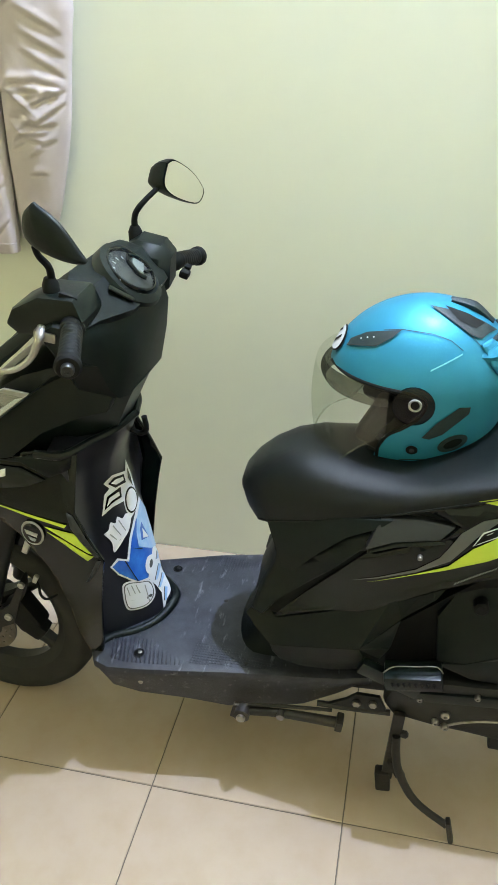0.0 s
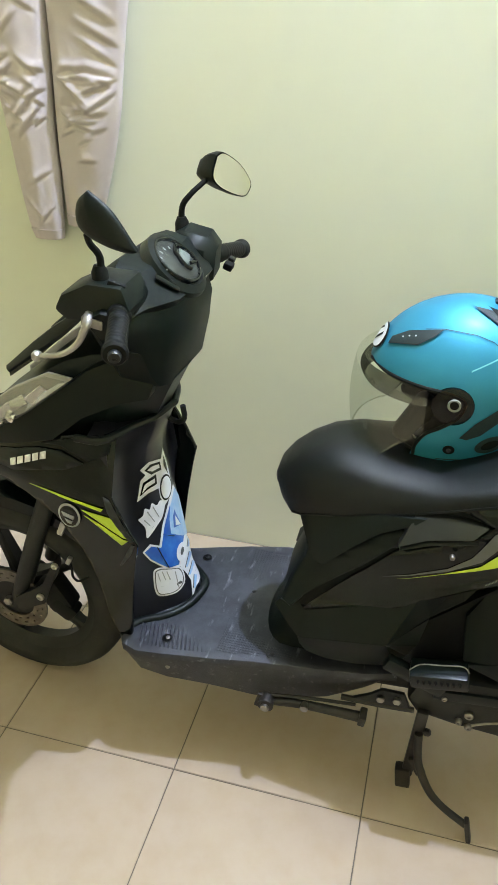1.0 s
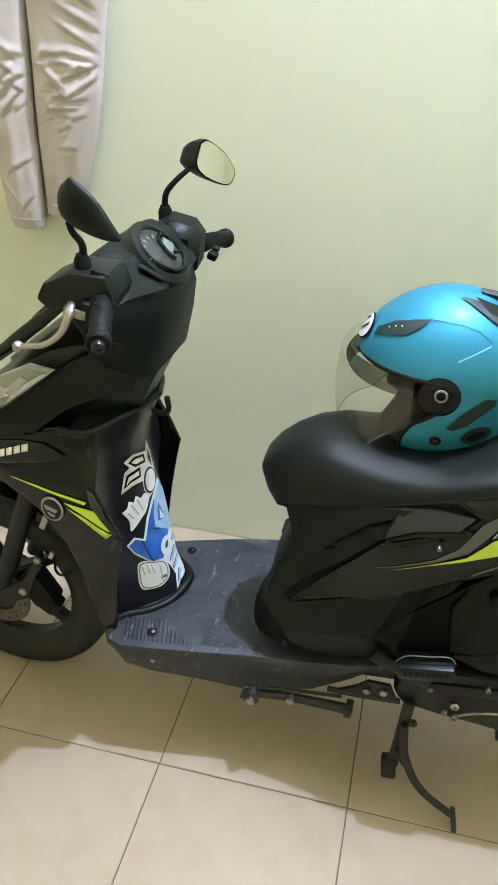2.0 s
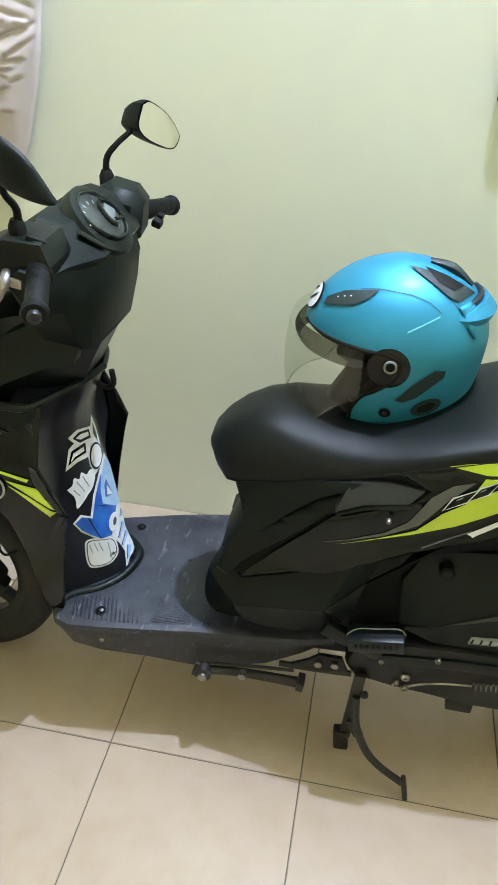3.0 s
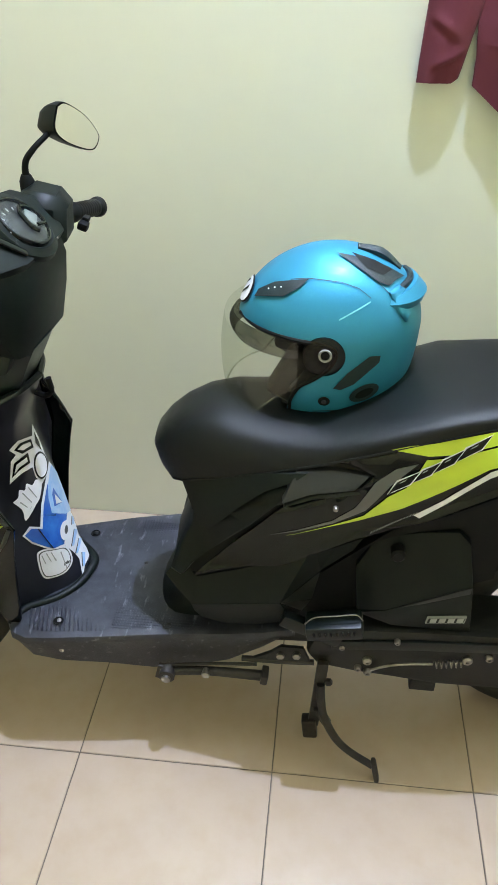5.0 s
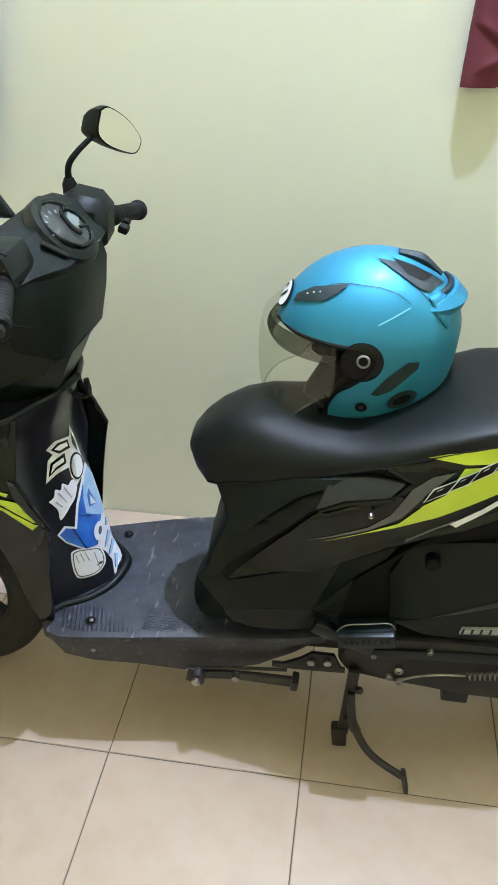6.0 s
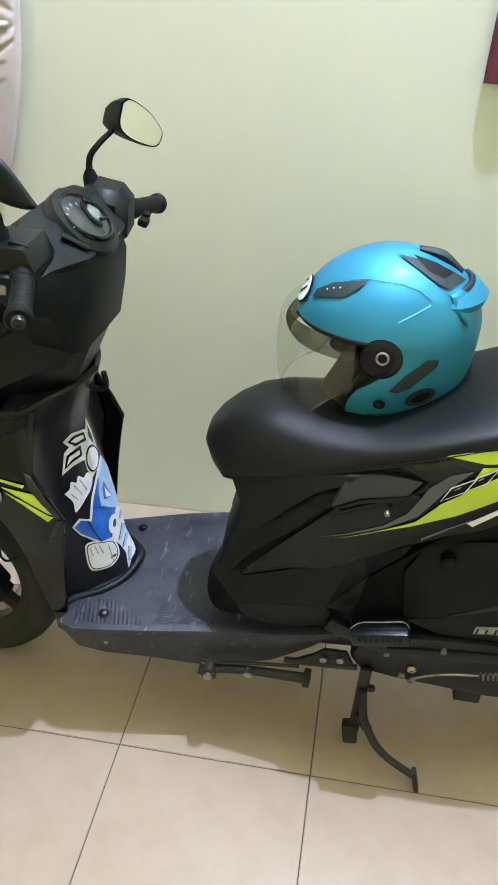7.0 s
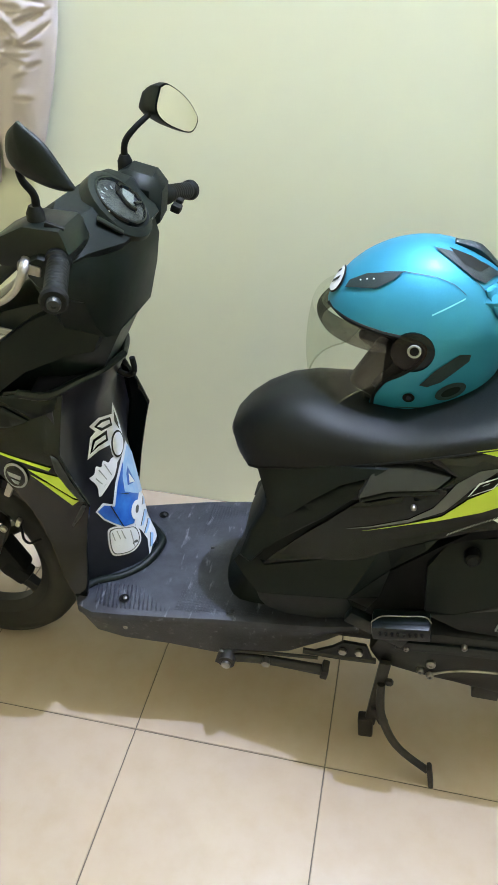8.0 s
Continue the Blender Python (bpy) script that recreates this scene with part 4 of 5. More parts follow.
on_cluster("dial", disc(0.048, 0.055, 0.004, 0.0075), M_DIAL, cluster, "grey speedometer dial")
on_cluster("bezel", loft([[(a * math.cos(t), b * math.sin(t), z) for t in (2 * math.pi * i / 32 for i in range(32))] for a, b, z in ((0.055, 0.062, 0.003), (0.053, 0.060, 0.011), (0.050, 0.057, 0.012), (0.047, 0.054, 0.008))], caps=False), M_GLOSS, cluster)
on_cluster("lcd", block((0.024, 0.034, 0.003), (0.006, 0.030, 0.0085), (0, 0, 20), 0.001), M_LCD, cluster, "grey display window")
on_cluster("hood", loft([[(q * math.cos(a), q * 1.12 * math.sin(a), z) for q, z in ((0.054, 0.0), (0.054, h), (0.066, h * 0.8), (0.070, -0.012))] for a, h in ((radians(75 + i * 15), 0.005 + 0.007 * math.sin(math.pi * i / 14)) for i in range(15))]), M_BLACK, cluster)
on_cluster("shroud", loft([[(q * math.cos(a), q * 1.12 * math.sin(a), z) for q, z in ((0.0545, 0.003), (0.060, 0.007), (0.073, -0.001), (0.075, -0.010), (0.056, -0.012))] for a in (radians(-80 + i * 10) for i in range(17))]), M_MATT, cluster)
on_cluster("surround", tube([(-0.012, 0.012, 0.011), (0.016, -0.002, 0.011), (0.030, 0.004, 0.011)], 0.0045, 8, 4), M_GLOSS, cluster)
on_cluster("surround", tube([(0.022, 0.020, 0.011), (0.028, 0.045, 0.011), (0.012, 0.056, 0.011)], 0.0035, 8, 4), M_GLOSS, cluster)
on_cluster("surround", tube([(-0.012, 0.012, 0.011), (-0.020, 0.035, 0.011), (-0.004, 0.052, 0.011)], 0.004, 8, 4), M_GLOSS, cluster)
for i in range(7):
    a = radians(120 + i * 24)
    on_cluster("tick", block((0.007, 0.0022, 0.001), (0.032 * math.cos(a), -0.012 + 0.046 * math.sin(a), 0.0085), (0, 0, math.degrees(a)), 0), M_WHITE, cluster)
on_cluster("warning_strip", block((0.052, 0.016, 0.006), (0.012, -0.082, 0.000), (0, 0, 24), 0.003), M_GLOSS, cluster, "glossy black warning light strip")
on_cluster("label", block((0.010, 0.007, 0.001), (0.058, 0.040, 0.0035), (0, 10, 20), 0.0), M_ASH, cluster, "small white label")
gl = on_cluster("cluster_glass", disc(0.050, 0.057, 0.0105, 0.0112), M_CLEAR, cluster)
gl.visible_shadow = False


# wheels
def wheel(name, at, radius, width, turn, label):
    hub = part(name, lathe([(0.02, -0.05), (0.032, -0.045), (0.032, 0.045), (0.02, 0.05)], (0, 0, 0), (0, 1, 0), 24), M_CAST, scooter, label)
    hub.matrix_basis = pose(*at, 0, 0, turn)
    w = width / 2
    r = radius
    part("tyre", lathe([(r - 0.068, -w * 0.62), (r - 0.05, -w * 0.92), (r - 0.028, -w), (r - 0.012, -w * 0.82), (r - 0.003, -w * 0.45), (r, 0), (r - 0.003, w * 0.45), (r - 0.012, w * 0.82), (r - 0.028, w), (r - 0.05, w * 0.92), (r - 0.068, w * 0.62)], (0, 0, 0), (0, 1, 0), 72, False), M_TYRE, hub, "dusty black road tyre")
    rim = [(r - 0.066, -w * 0.66), (r - 0.060, -w * 0.70), (r - 0.063, -w * 0.55), (r - 0.080, -w * 0.3), (r - 0.080, w * 0.3), (r - 0.063, w * 0.55), (r - 0.060, w * 0.70), (r - 0.066, w * 0.66), (r - 0.088, w * 0.3), (r - 0.088, -w * 0.3)]
    ring = [[(q * math.cos(t), y, q * math.sin(t)) for q, y in rim] for t in (2 * math.pi * i / 64 for i in range(65))]
    part("rim", loft(ring, caps=False), M_CAST, hub, "black cast wheel rim")
    for i in range(5):
        a = 2 * math.pi * i / 5 + 0.5
        out = Vector((math.cos(a), 0, math.sin(a)))
        side = Vector((-math.sin(a), 0, math.cos(a)))
        rings = []
        for q, hw, d in ((0.025, 0.022, 0.022), (0.07, 0.012, 0.017), (r - 0.10, 0.010, 0.013), (r - 0.078, 0.022, 0.012)):
            c = out * q + side * 0.02 * math.sin(q * 10)
            rings.append([c + side * hw + Vector((0, -d * 0.6, 0)), c + side * hw * 0.5 + Vector((0, -d, 0)), c - side * hw * 0.5 + Vector((0, -d, 0)), c - side * hw + Vector((0, -d * 0.6, 0)), c - side * hw + Vector((0, d, 0)), c + side * hw + Vector((0, d, 0))])
        part("spoke", loft(rings), M_CAST, hub)
    return hub


front_wheel = wheel("front_wheel", (-0.420, -0.028, 0.25), 0.25, 0.084, -4, "front wheel with black cast spokes")
disc_ring = bmesh.new()
bands = (0.050, 0.058, 0.062, 0.070, 0.074, 0.084)
for i in range(96):
    for k, (q0, q1) in enumerate(zip(bands, bands[1:])):
        # drilled holes, in two staggered rows
        if (k == 1 and i % 6 in (0, 1)) or (k == 3 and i % 6 in (3, 4)):
            continue
        c = [2 * math.pi * (i + d) / 96 for d in (0, 1)]
        ring = [(q * math.cos(t), y, q * math.sin(t)) for y in (-0.058, -0.054) for q, t in ((q0, c[0]), (q1, c[0]), (q1, c[1]), (q0, c[1]))]
        vs = [disc_ring.verts.new(v) for v in ring]
        for f in ((0, 1, 2, 3), (7, 6, 5, 4), (0, 4, 5, 1), (1, 5, 6, 2), (2, 6, 7, 3), (3, 7, 4, 0)):
            disc_ring.faces.new([vs[j] for j in f])
part("brake_disc", disc_ring, M_DISC, front_wheel, "drilled steel brake disc")
part("disc_carrier", lathe([(0.03, -0.055), (0.053, -0.053), (0.053, -0.050), (0.03, -0.048)], (0, 0, 0), (0, 1, 0), 20), M_CAST, front_wheel)
wheel("rear_wheel", (0.965, 0.0, 0.258), 0.258, 0.092, 0, "rear wheel with black cast spokes")
# fork, caliper, fender
for s in (-1, 1):
    leg = part("fork_leg", tube([(-0.418, 0.080 * s, 0.235), (-0.378, 0.080 * s, 0.34), (-0.325, 0.077 * s, 0.48), (-0.27, 0.072 * s, 0.62)], [0.019, 0.021, 0.020, 0.018], 14, 4), M_CAST, scooter, "dark fork leg")
    part("axle_nut", lathe([(0.011, -0.004), (0.011, 0.008), (0.007, 0.011)], (-0.432, 0.092 * s, 0.25), (0, s, 0), 6), M_STEEL, leg, "steel axle nut")
caliper = part("brake_caliper", block((0.085, 0.045, 0.060), (-0.313, -0.078, 0.291), (0, 62, 0), 0.012), M_RUBBER, scooter, "black brake caliper")
part("caliper_body", block((0.060, 0.035, 0.045), (-0.295, -0.085, 0.261), (0, 40, 0), 0.010), M_RUBBER, caliper)
part("caliper_arm", loft([[(x, -0.104, z + h), (x, -0.104, z - h), (x, -0.078, z - h), (x, -0.078, z + h)] for x, z, h in ((-0.405, 0.255, 0.020), (-0.333, 0.301, 0.026), (-0.29, 0.396, 0.014))]), M_CAST, caliper)
for x, z, r in ((-0.29, 0.396, 0.0075), (-0.34, 0.295, 0.0085)):
    part("bolt", lathe([(r, 0), (r, 0.006), (r * 0.6, 0.008), (r * 0.4, 0.005)], (x, -0.103, z), (0, -1, 0), 12), M_SILVER, caliper, "bright steel bolt")
part("bracket", block((0.013, 0.012, 0.036), (-0.259, -0.100, 0.502), (0, 24, 0), 0.003), M_SILVER, caliper, "bright steel bracket")
part("bracket", block((0.010, 0.010, 0.020), (-0.257, -0.100, 0.415), (0, 24, 0), 0.003), M_SILVER, caliper, "bright steel bracket")
part("brake_hose", tube([(-0.257, -0.10, 0.415), (-0.254, -0.10, 0.392), (-0.254, -0.10, 0.37), (-0.242, -0.10, 0.361), (-0.222, -0.09, 0.368)], 0.0028, 8, 5), M_RUBBER, scooter, "thin black brake hose")
fend = []
for i in range(13):
    a = radians(38 + i * 11)
    q = 0.278
    c = Vector((-0.432 + q * math.cos(a), 0, 0.25 + q * math.sin(a)))
    out = Vector((math.cos(a), 0, math.sin(a)))
    fend.append([c + out * d + Vector((0, y, 0)) for y, d in ((-0.062, -0.035), (-0.058, -0.008), (-0.035, 0.006), (0, 0.010), (0.035, 0.006), (0.058, -0.008), (0.062, -0.035), (0.055, -0.035), (0.05, -0.012), (0, 0.004), (-0.05, -0.012), (-0.055, -0.035))])
part("front_fender", loft(fend), M_GLOSS, scooter, sharp=50)

# engine, drive case, air box and the things hung on them
engine = part("engine", block((0.40, 0.17, 0.13), (0.50, 0.0, 0.285), (0, -4, 0), 0.02), M_CAST, scooter, "dark dusty engine block")
part("under_frame", loft([[(x, -0.092, z), (x, 0.092, z), (x, 0.092, z + h), (x, -0.092, z + h)] for x, z, h in ((0.16, 0.215, 0.09), (0.30, 0.235, 0.08), (0.44, 0.266, 0.134), (0.60, 0.36, 0.20), (0.78, 0.45, 0.20))]), M_RUBBER, scooter)
case = part("drive_case", plate([(0.452, 0.270), (0.470, 0.325), (0.53, 0.345), (0.66, 0.355), (0.88, 0.362), (1.02, 0.335), (1.05, 0.275), (1.02, 0.225), (0.90, 0.212), (0.70, 0.208), (0.62, 0.218), (0.55, 0.224), (0.475, 0.238)], 0.150, 0.11, 0.014), M_CAST, scooter, "dark cast drive case")
part("case_rib", plate([(0.50, 0.318), (0.66, 0.336), (0.80, 0.345), (0.88, 0.318), (0.885, 0.300), (0.80, 0.322), (0.66, 0.312), (0.50, 0.295)], 0.156, 0.01, 0.003), M_BLACK, case)
part("case_foot", block((0.05, 0.03, 0.035), (0.683, -0.13, 0.198), (0, 0, 0), 0.004), M_CAST, case)
for x, z, r in ((0.573, 0.235, 0.008), (0.570, 0.268, 0.009), (0.554, 0.245, 0.007), (0.752, 0.294, 0.010), (0.790, 0.305, 0.008), (0.52, 0.302, 0.006), (0.86, 0.24, 0.008), (0.62, 0.33, 0.006)):
    part("bolt", lathe([(r, -0.008), (r, 0.004), (r * 0.7, 0.007), (r * 0.35, 0.007), (r * 0.3, 0.004)], (x, -0.152, z), (0, -1, 0), 12), M_STEEL, case, "steel bolt head")
part("cable", tube([(0.578, -0.156, 0.245), (0.605, -0.162, 0.268), (0.64, -0.162, 0.279), (0.69, -0.158, 0.281)], 0.0025, 6, 5), M_STEEL, case, "steel cable")
coil = [(0.692 + 0.052 * i / 48, -0.160 + 0.0065 * math.cos(i * math.pi / 4), 0.282 + 0.010 * i / 48 + 0.0065 * math.sin(i * math.pi / 4)) for i in range(49)]
part("spring", tube(coil, 0.0014, 5, 2), M_STEEL, case, "small coil spring")
def air_crease(x):
    return 0.402 + (x - 0.59) * 0.53


airbox = part("air_box", plate([(0.540, 0.392), (0.590, 0.402), (0.656, 0.437), (0.733, 0.478), (0.748, 0.357), (0.604, 0.362)], lambda x, z: 0.1445 - 0.04 * (air_crease(x) - z), 0.10, 0.002), M_MATT, scooter, "matt black air cleaner cover")
part("air_box_top", plate([(0.540, 0.390), (0.533, 0.469), (0.566, 0.528), (0.639, 0.551), (0.702, 0.565), (0.722, 0.548), (0.733, 0.478), (0.656, 0.437), (0.590, 0.402)], lambda x, z: 0.1445 - 0.40 * max(z - air_crease(x), -0.01), 0.08, 0.003), M_MATT, airbox)
# highlight along the crease, painted as a lighter grey sliver
part("crease", plate([(0.61, 0.412), (0.656, 0.437), (0.732, 0.478), (0.731, 0.462), (0.656, 0.429)], 0.1462, 0.012, 0.0015), M_GREY, airbox)
badge_edge = part("badge", plate([(0.664, 0.378), (0.732, 0.386), (0.735, 0.403), (0.667, 0.395)], 0.1465, 0.01, 0.001), M_ASH, airbox, "small silver badge with plain bars")
part("badge_core", plate([(0.6665, 0.3805), (0.730, 0.388), (0.7325, 0.4005), (0.669, 0.3925)], 0.1475, 0.01, 0.0), M_BLACK, badge_edge)
for i in range(4):
    x = 0.671 + i * 0.0155
    part("badge_bar", plate([(x, 0.3835 + i * 0.0018), (x + 0.011, 0.3848 + i * 0.0018), (x + 0.0125, 0.3958 + i * 0.0018), (x + 0.0015, 0.3945 + i * 0.0018)], 0.1485, 0.01, 0.0), M_ASH, badge_edge)
part("oil_cap", lathe([(0.013, 0), (0.013, 0.02), (0.009, 0.024)], (0.600, -0.112, 0.525), (0, -1, 0.1), 16), M_RUBBER, airbox)
# pillion foot rest, folded
peg = part("foot_rest", block((0.10, 0.045, 0.032), (0.500, -0.188, 0.402), (0, -10, 0), 0.006), M_BLACK, scooter, "black folding foot rest")
for i in range(8):
    part("rib", block((0.005, 0.046, 0.010), (0.465 + i * 0.010, -0.190, 0.398 + i * 0.0018), (0, -10, 0), 0.0015, 1), M_RUBBER, peg)
part("loop", tube([(0.448, -0.196, 0.408), (0.465, -0.197, 0.428), (0.50, -0.197, 0.436), (0.535, -0.196, 0.442), (0.548, -0.195, 0.428)], 0.0012, 8, 5), M_STEEL, peg, "steel loop")
part("arm", block((0.12, 0.02, 0.03), (0.46, -0.165, 0.36), (0, 24, 0), 0.006), M_BLACK, peg)
# rear shock, hugger
shock = [(0.93 - 0.02 * i / 96 * 5, -0.125 + 0.024 * math.cos(i * math.pi / 6), 0.335 + 0.0026 * i + 0.024 * math.sin(i * math.pi / 6) * 0.2) for i in range(97)]
part("shock_spring", tube(shock, 0.0055, 6, 2), M_RUBBER, scooter, "black rear shock spring")
part("shock_body", tube([(0.925, -0.125, 0.30), (0.87, -0.125, 0.46), (0.815, -0.105, 0.66)], 0.013, 12, 3), M_RUBBER, scooter)
hug = []
for i in range(12):
    a = radians(20 + i * 14)
    c, out = Vector((0.965 + 0.285 * math.cos(a), 0, 0.258 + 0.285 * math.sin(a))), Vector((math.cos(a), 0, math.sin(a)))
    hug.append([c + out * d + Vector((0, y, 0)) for y, d in ((-0.065, -0.03), (-0.055, 0), (0, 0.01), (0.055, 0), (0.065, -0.03), (0.06, -0.03), (0, 0.004), (-0.06, -0.03))])
part("rear_fender", loft(hug), M_RUBBER, scooter, sharp=50)
part("grab_rail", tube([(0.92, -0.095, 0.835), (1.04, -0.10, 0.858), (1.14, -0.075, 0.872), (1.18, 0, 0.876), (1.14, 0.075, 0.872), (1.04, 0.10, 0.858), (0.92, 0.095, 0.835)], 0.013, 10, 5), M_GREY, scooter, "dark grab rail")
# stands
stand = part("side_stand", tube([(0.486, -0.170, 0.205), (0.489, -0.180, 0.165), (0.497, -0.190, 0.130), (0.522, -0.202, 0.082), (0.552, -0.215, 0.060), (0.598, -0.236, 0.052)], [0.008, 0.0085, 0.0085, 0.008, 0.0075, 0.0075], 10, 5), M_BROWN, scooter, "rusty black side stand, folded out")
part("foot", block((0.010, 0.020, 0.056), (0.604, -0.236, 0.037), (-6, -12, 0), 0.004), M_BROWN, stand)
part("pad", block((0.030, 0.024, 0.056), (0.470, -0.160, 0.052), (0, -6, 0), 0.005), M_BROWN, stand)
part("arm", block((0.022, 0.012, 0.20), (0.482, -0.160, 0.160), (0, 3, 0), 0.003), M_BROWN, stand)
part("web", block((0.020, 0.010, 0.050), (0.494, -0.170, 0.105), (0, -25, 0), 0.003), M_BROWN, stand)
part("bolt", lathe([(0.008, 0), (0.008, 0.008), (0.005, 0.010)], (0.500, -0.166, 0.215), (0, -1, 0), 6), M_BROWN, stand)
centre = part("centre_stand", tube([(0.175, -0.172, 0.206), (0.26, -0.170, 0.216), (0.372, -0.168, 0.214)], [0.009, 0.009, 0.011], 10, 4), M_BROWN, scooter, "black centre stand, folded up")
part("pivot", lathe([(0.016, -0.01), (0.016, 0.012), (0.009, 0.014), (0.007, 0.010)], (0.185, -0.176, 0.209), (0, -1, 0), 16), M_BROWN, centre, "worn steel pivot")
part("bolt", lathe([(0.009, 0), (0.009, 0.006), (0.005, 0.008)], (0.185, -0.189, 0.209), (0, -1, 0), 12), M_STEEL, centre, "worn steel bolt")
part("foot", block((0.014, 0.03, 0.024), (0.376, -0.168, 0.216), (0, 8, 0), 0.003), M_BROWN, centre)
part("clip", lathe([(0.008, -0.006), (0.008, 0.008), (0.004, 0.009)], (0.262, -0.176, 0.219), (0, -1, 0), 12), M_STEEL, centre, "worn steel clip")
part("spring", tube([(0.195, -0.17, 0.226), (0.27, -0.166, 0.234), (0.36, -0.162, 0.240)], 0.0035, 8, 4), M_BROWN, centre, "dull steel spring")
part("tab", block((0.012, 0.010, 0.040), (0.168, -0.170, 0.204), (0, 14, 0), 0.003), M_BROWN, centre)
hanger = part("hanger_bracket", plate([(0.345, 0.246), (0.385, 0.272), (0.405, 0.292), (0.448, 0.292), (0.462, 0.256), (0.44, 0.250), (0.40, 0.252)], 0.158, 0.008, 0.002), M_CAST, scooter, "worn dark steel bracket")
for x, z in ((0.405, 0.272), (0.436, 0.276)):
    part("bolt", lathe([(0.008, 0), (0.008, 0.006), (0.005, 0.008)], (x, -0.160, z), (0, -1, 0), 6), M_STEEL, hanger, "steel bolt")
part("rod", tube([(0.33, -0.155, 0.246), (0.40, -0.155, 0.247), (0.47, -0.155, 0.252)], 0.006, 8, 3), M_BROWN, hanger)


# ---- the helmet, on the seat ----
HC = Vector((0.455, 0.29, 0.872))
OFFSET["helmet"] = Vector((0.455, 0.29, 0.762))
helmet = thing("helmet", Matrix.Translation(OFFSET["helmet"] - Vector((0, 0, 0.006))), "teal metallic open-face helmet with clear visor resting on the scooter seat", "helmet")
SIGHT = (0.012, 0.904, -0.427)


LOWER_R = 0.178


def girth(sz):
    """How wide the shell is at a height: round above, fuller below."""
    return math.sqrt(max(1 - sz * sz, 0)) if sz > 0 else max(1 - abs(sz) ** 2.7, 0) ** (1 / 2.7)


def shell_y(x, z):
    sz = (z - HC.z) / (0.132 if z > HC.z else LOWER_R)
    r = girth(sz)
    d = (x - HC.x - 0.010 * sz) / (0.153 * r)
    return 0.126 * r * math.sqrt(max(1 - d * d, 0))


def shell_skin(grow=0.0, nu=72, nv=44):
    """An egg-like shell, flatter on its sides and drawn in at the neck."""
    rings = []
    for j in range(1, nv):
        v = math.pi * j / nv
        ring = []
        for i in range(nu):
            u = 2 * math.pi * i / nu
            sx, sy, sz = math.sin(v) * math.cos(u), math.sin(v) * math.sin(u), math.cos(v)
            rx = 0.153 + grow
            ry = 0.126 + grow
            rz = (0.132 if sz > 0 else LOWER_R) + grow
            r = girth(sz)
            ring.append(HC + Vector((math.cos(u) * rx * r + 0.010 * sz, math.sin(u) * ry * r, sz * rz)))
        rings.append(ring)
    bm = loft(rings)
    bmesh.ops.recalc_face_normals(bm, faces=bm.faces)
    return bm


PORT = [(0.20, 0.893), (0.345, 0.892), (0.44, 0.888), (0.465, 0.882), (0.472, 0.868), (0.462, 0.845), (0.438, 0.825), (0.416, 0.808), (0.398, 0.77), (0.385, 0.70), (0.20, 0.70)]
NECK = [(0.1, 0.741), (0.44, 0.738), (0.52, 0.736), (0.60, 0.764), (0.80, 0.770), (0.80, 0.60), (0.1, 0.60)]
skin = shell_skin()
whole = skin.copy()
cut_out(skin, PORT)
cut_out(skin, NECK)
shell = part("shell", skin, M_TEAL, helmet, "teal metallic shell", sharp=60, solid=0.006)
lining = shell_skin(-0.010, 48, 30)
cut_out(lining, [(0.20, 0.885), (0.42, 0.880), (0.44, 0.86), (0.42, 0.83), (0.40, 0.80), (0.385, 0.765), (0.385, 0.70), (0.20, 0.70)])
cut_out(lining, NECK)
part("lining", lining, M_LINER, helmet, "dark padded lining", sharp=60, solid=0.025)
for s in (-1, 1):
    part("cheek_pad", block((0.085, 0.035, 0.095), (0.415, 0.29 + 0.082 * s, 0.805), (0, 28, 0), 0.015, 3), M_LINER, helmet, "padded brown cheek pad")


def on_shell(name, poly, mat, lift=0.003, label="", parent=None):
    return part(name, patch(whole, poly, 0.29, SIGHT, lift), mat, parent or shell, label, sharp=60)


on_shell("vent", [(0.338, 0.906), (0.344, 0.919), (0.370, 0.931), (0.424, 0.937), (0.41, 0.922), (0.386, 0.906)], M_TEALD, 0.003, "dark brow vent")
for q in ((0.372, 0.921), (0.382, 0.922), (0.362, 0.919)):
    on_shell("rivet", oval(*q, 0.0015, 0.0015, 0, 8), M_WHITE, 0.004)
on_shell("vent", [(0.463, 0.984), (0.505, 0.977), (0.543, 0.965), (0.569, 0.952), (0.556, 0.944), (0.545, 0.932), (0.528, 0.937)], M_TEALD, 0.003, "dark top vent")
on_shell("vent", [(0.485, 0.985), (0.520, 0.974), (0.548, 0.960), (0.535, 0.949), (0.51, 0.958)], M_RUBBER, 0.004, "grey top vent mesh")
on_shell("vent", [(0.471, 0.753), (0.483, 0.751), (0.503, 0.762), (0.540, 0.803), (0.541, 0.815), (0.524, 0.813), (0.492, 0.782)], M_TEALD, 0.002, "dark slanted side vent")
on_shell("ear_port", oval(0.521, 0.747, 0.026, 0.0135, 32), M_TEALD, 0.002, "dark oval ear port")
on_shell("ear_port", oval(0.521, 0.747, 0.016, 0.007, 32), M_RUBBER, 0.003)
on_shell("button", oval(0.458, 0.729, 0.0095, 0.0085), M_RUBBER, 0.003, "black snap button")
on_shell("button", oval(0.458, 0.729, 0.0045, 0.004), M_CHROME, 0.0045, "bright snap stud")
# crease lines, slightly raised: dark strips paint their shade, the pale one a glint
def ridge(points, w, mat, lift=0.0015):
    up = [(x, z + w) for x, z in points]
    on_shell("crease", up + points[::-1], mat, lift)


ridge([(0.395, 0.9355), (0.423, 0.938), (0.473, 0.933), (0.500, 0.924), (0.519, 0.909)], 0.0014, M_TEALD)
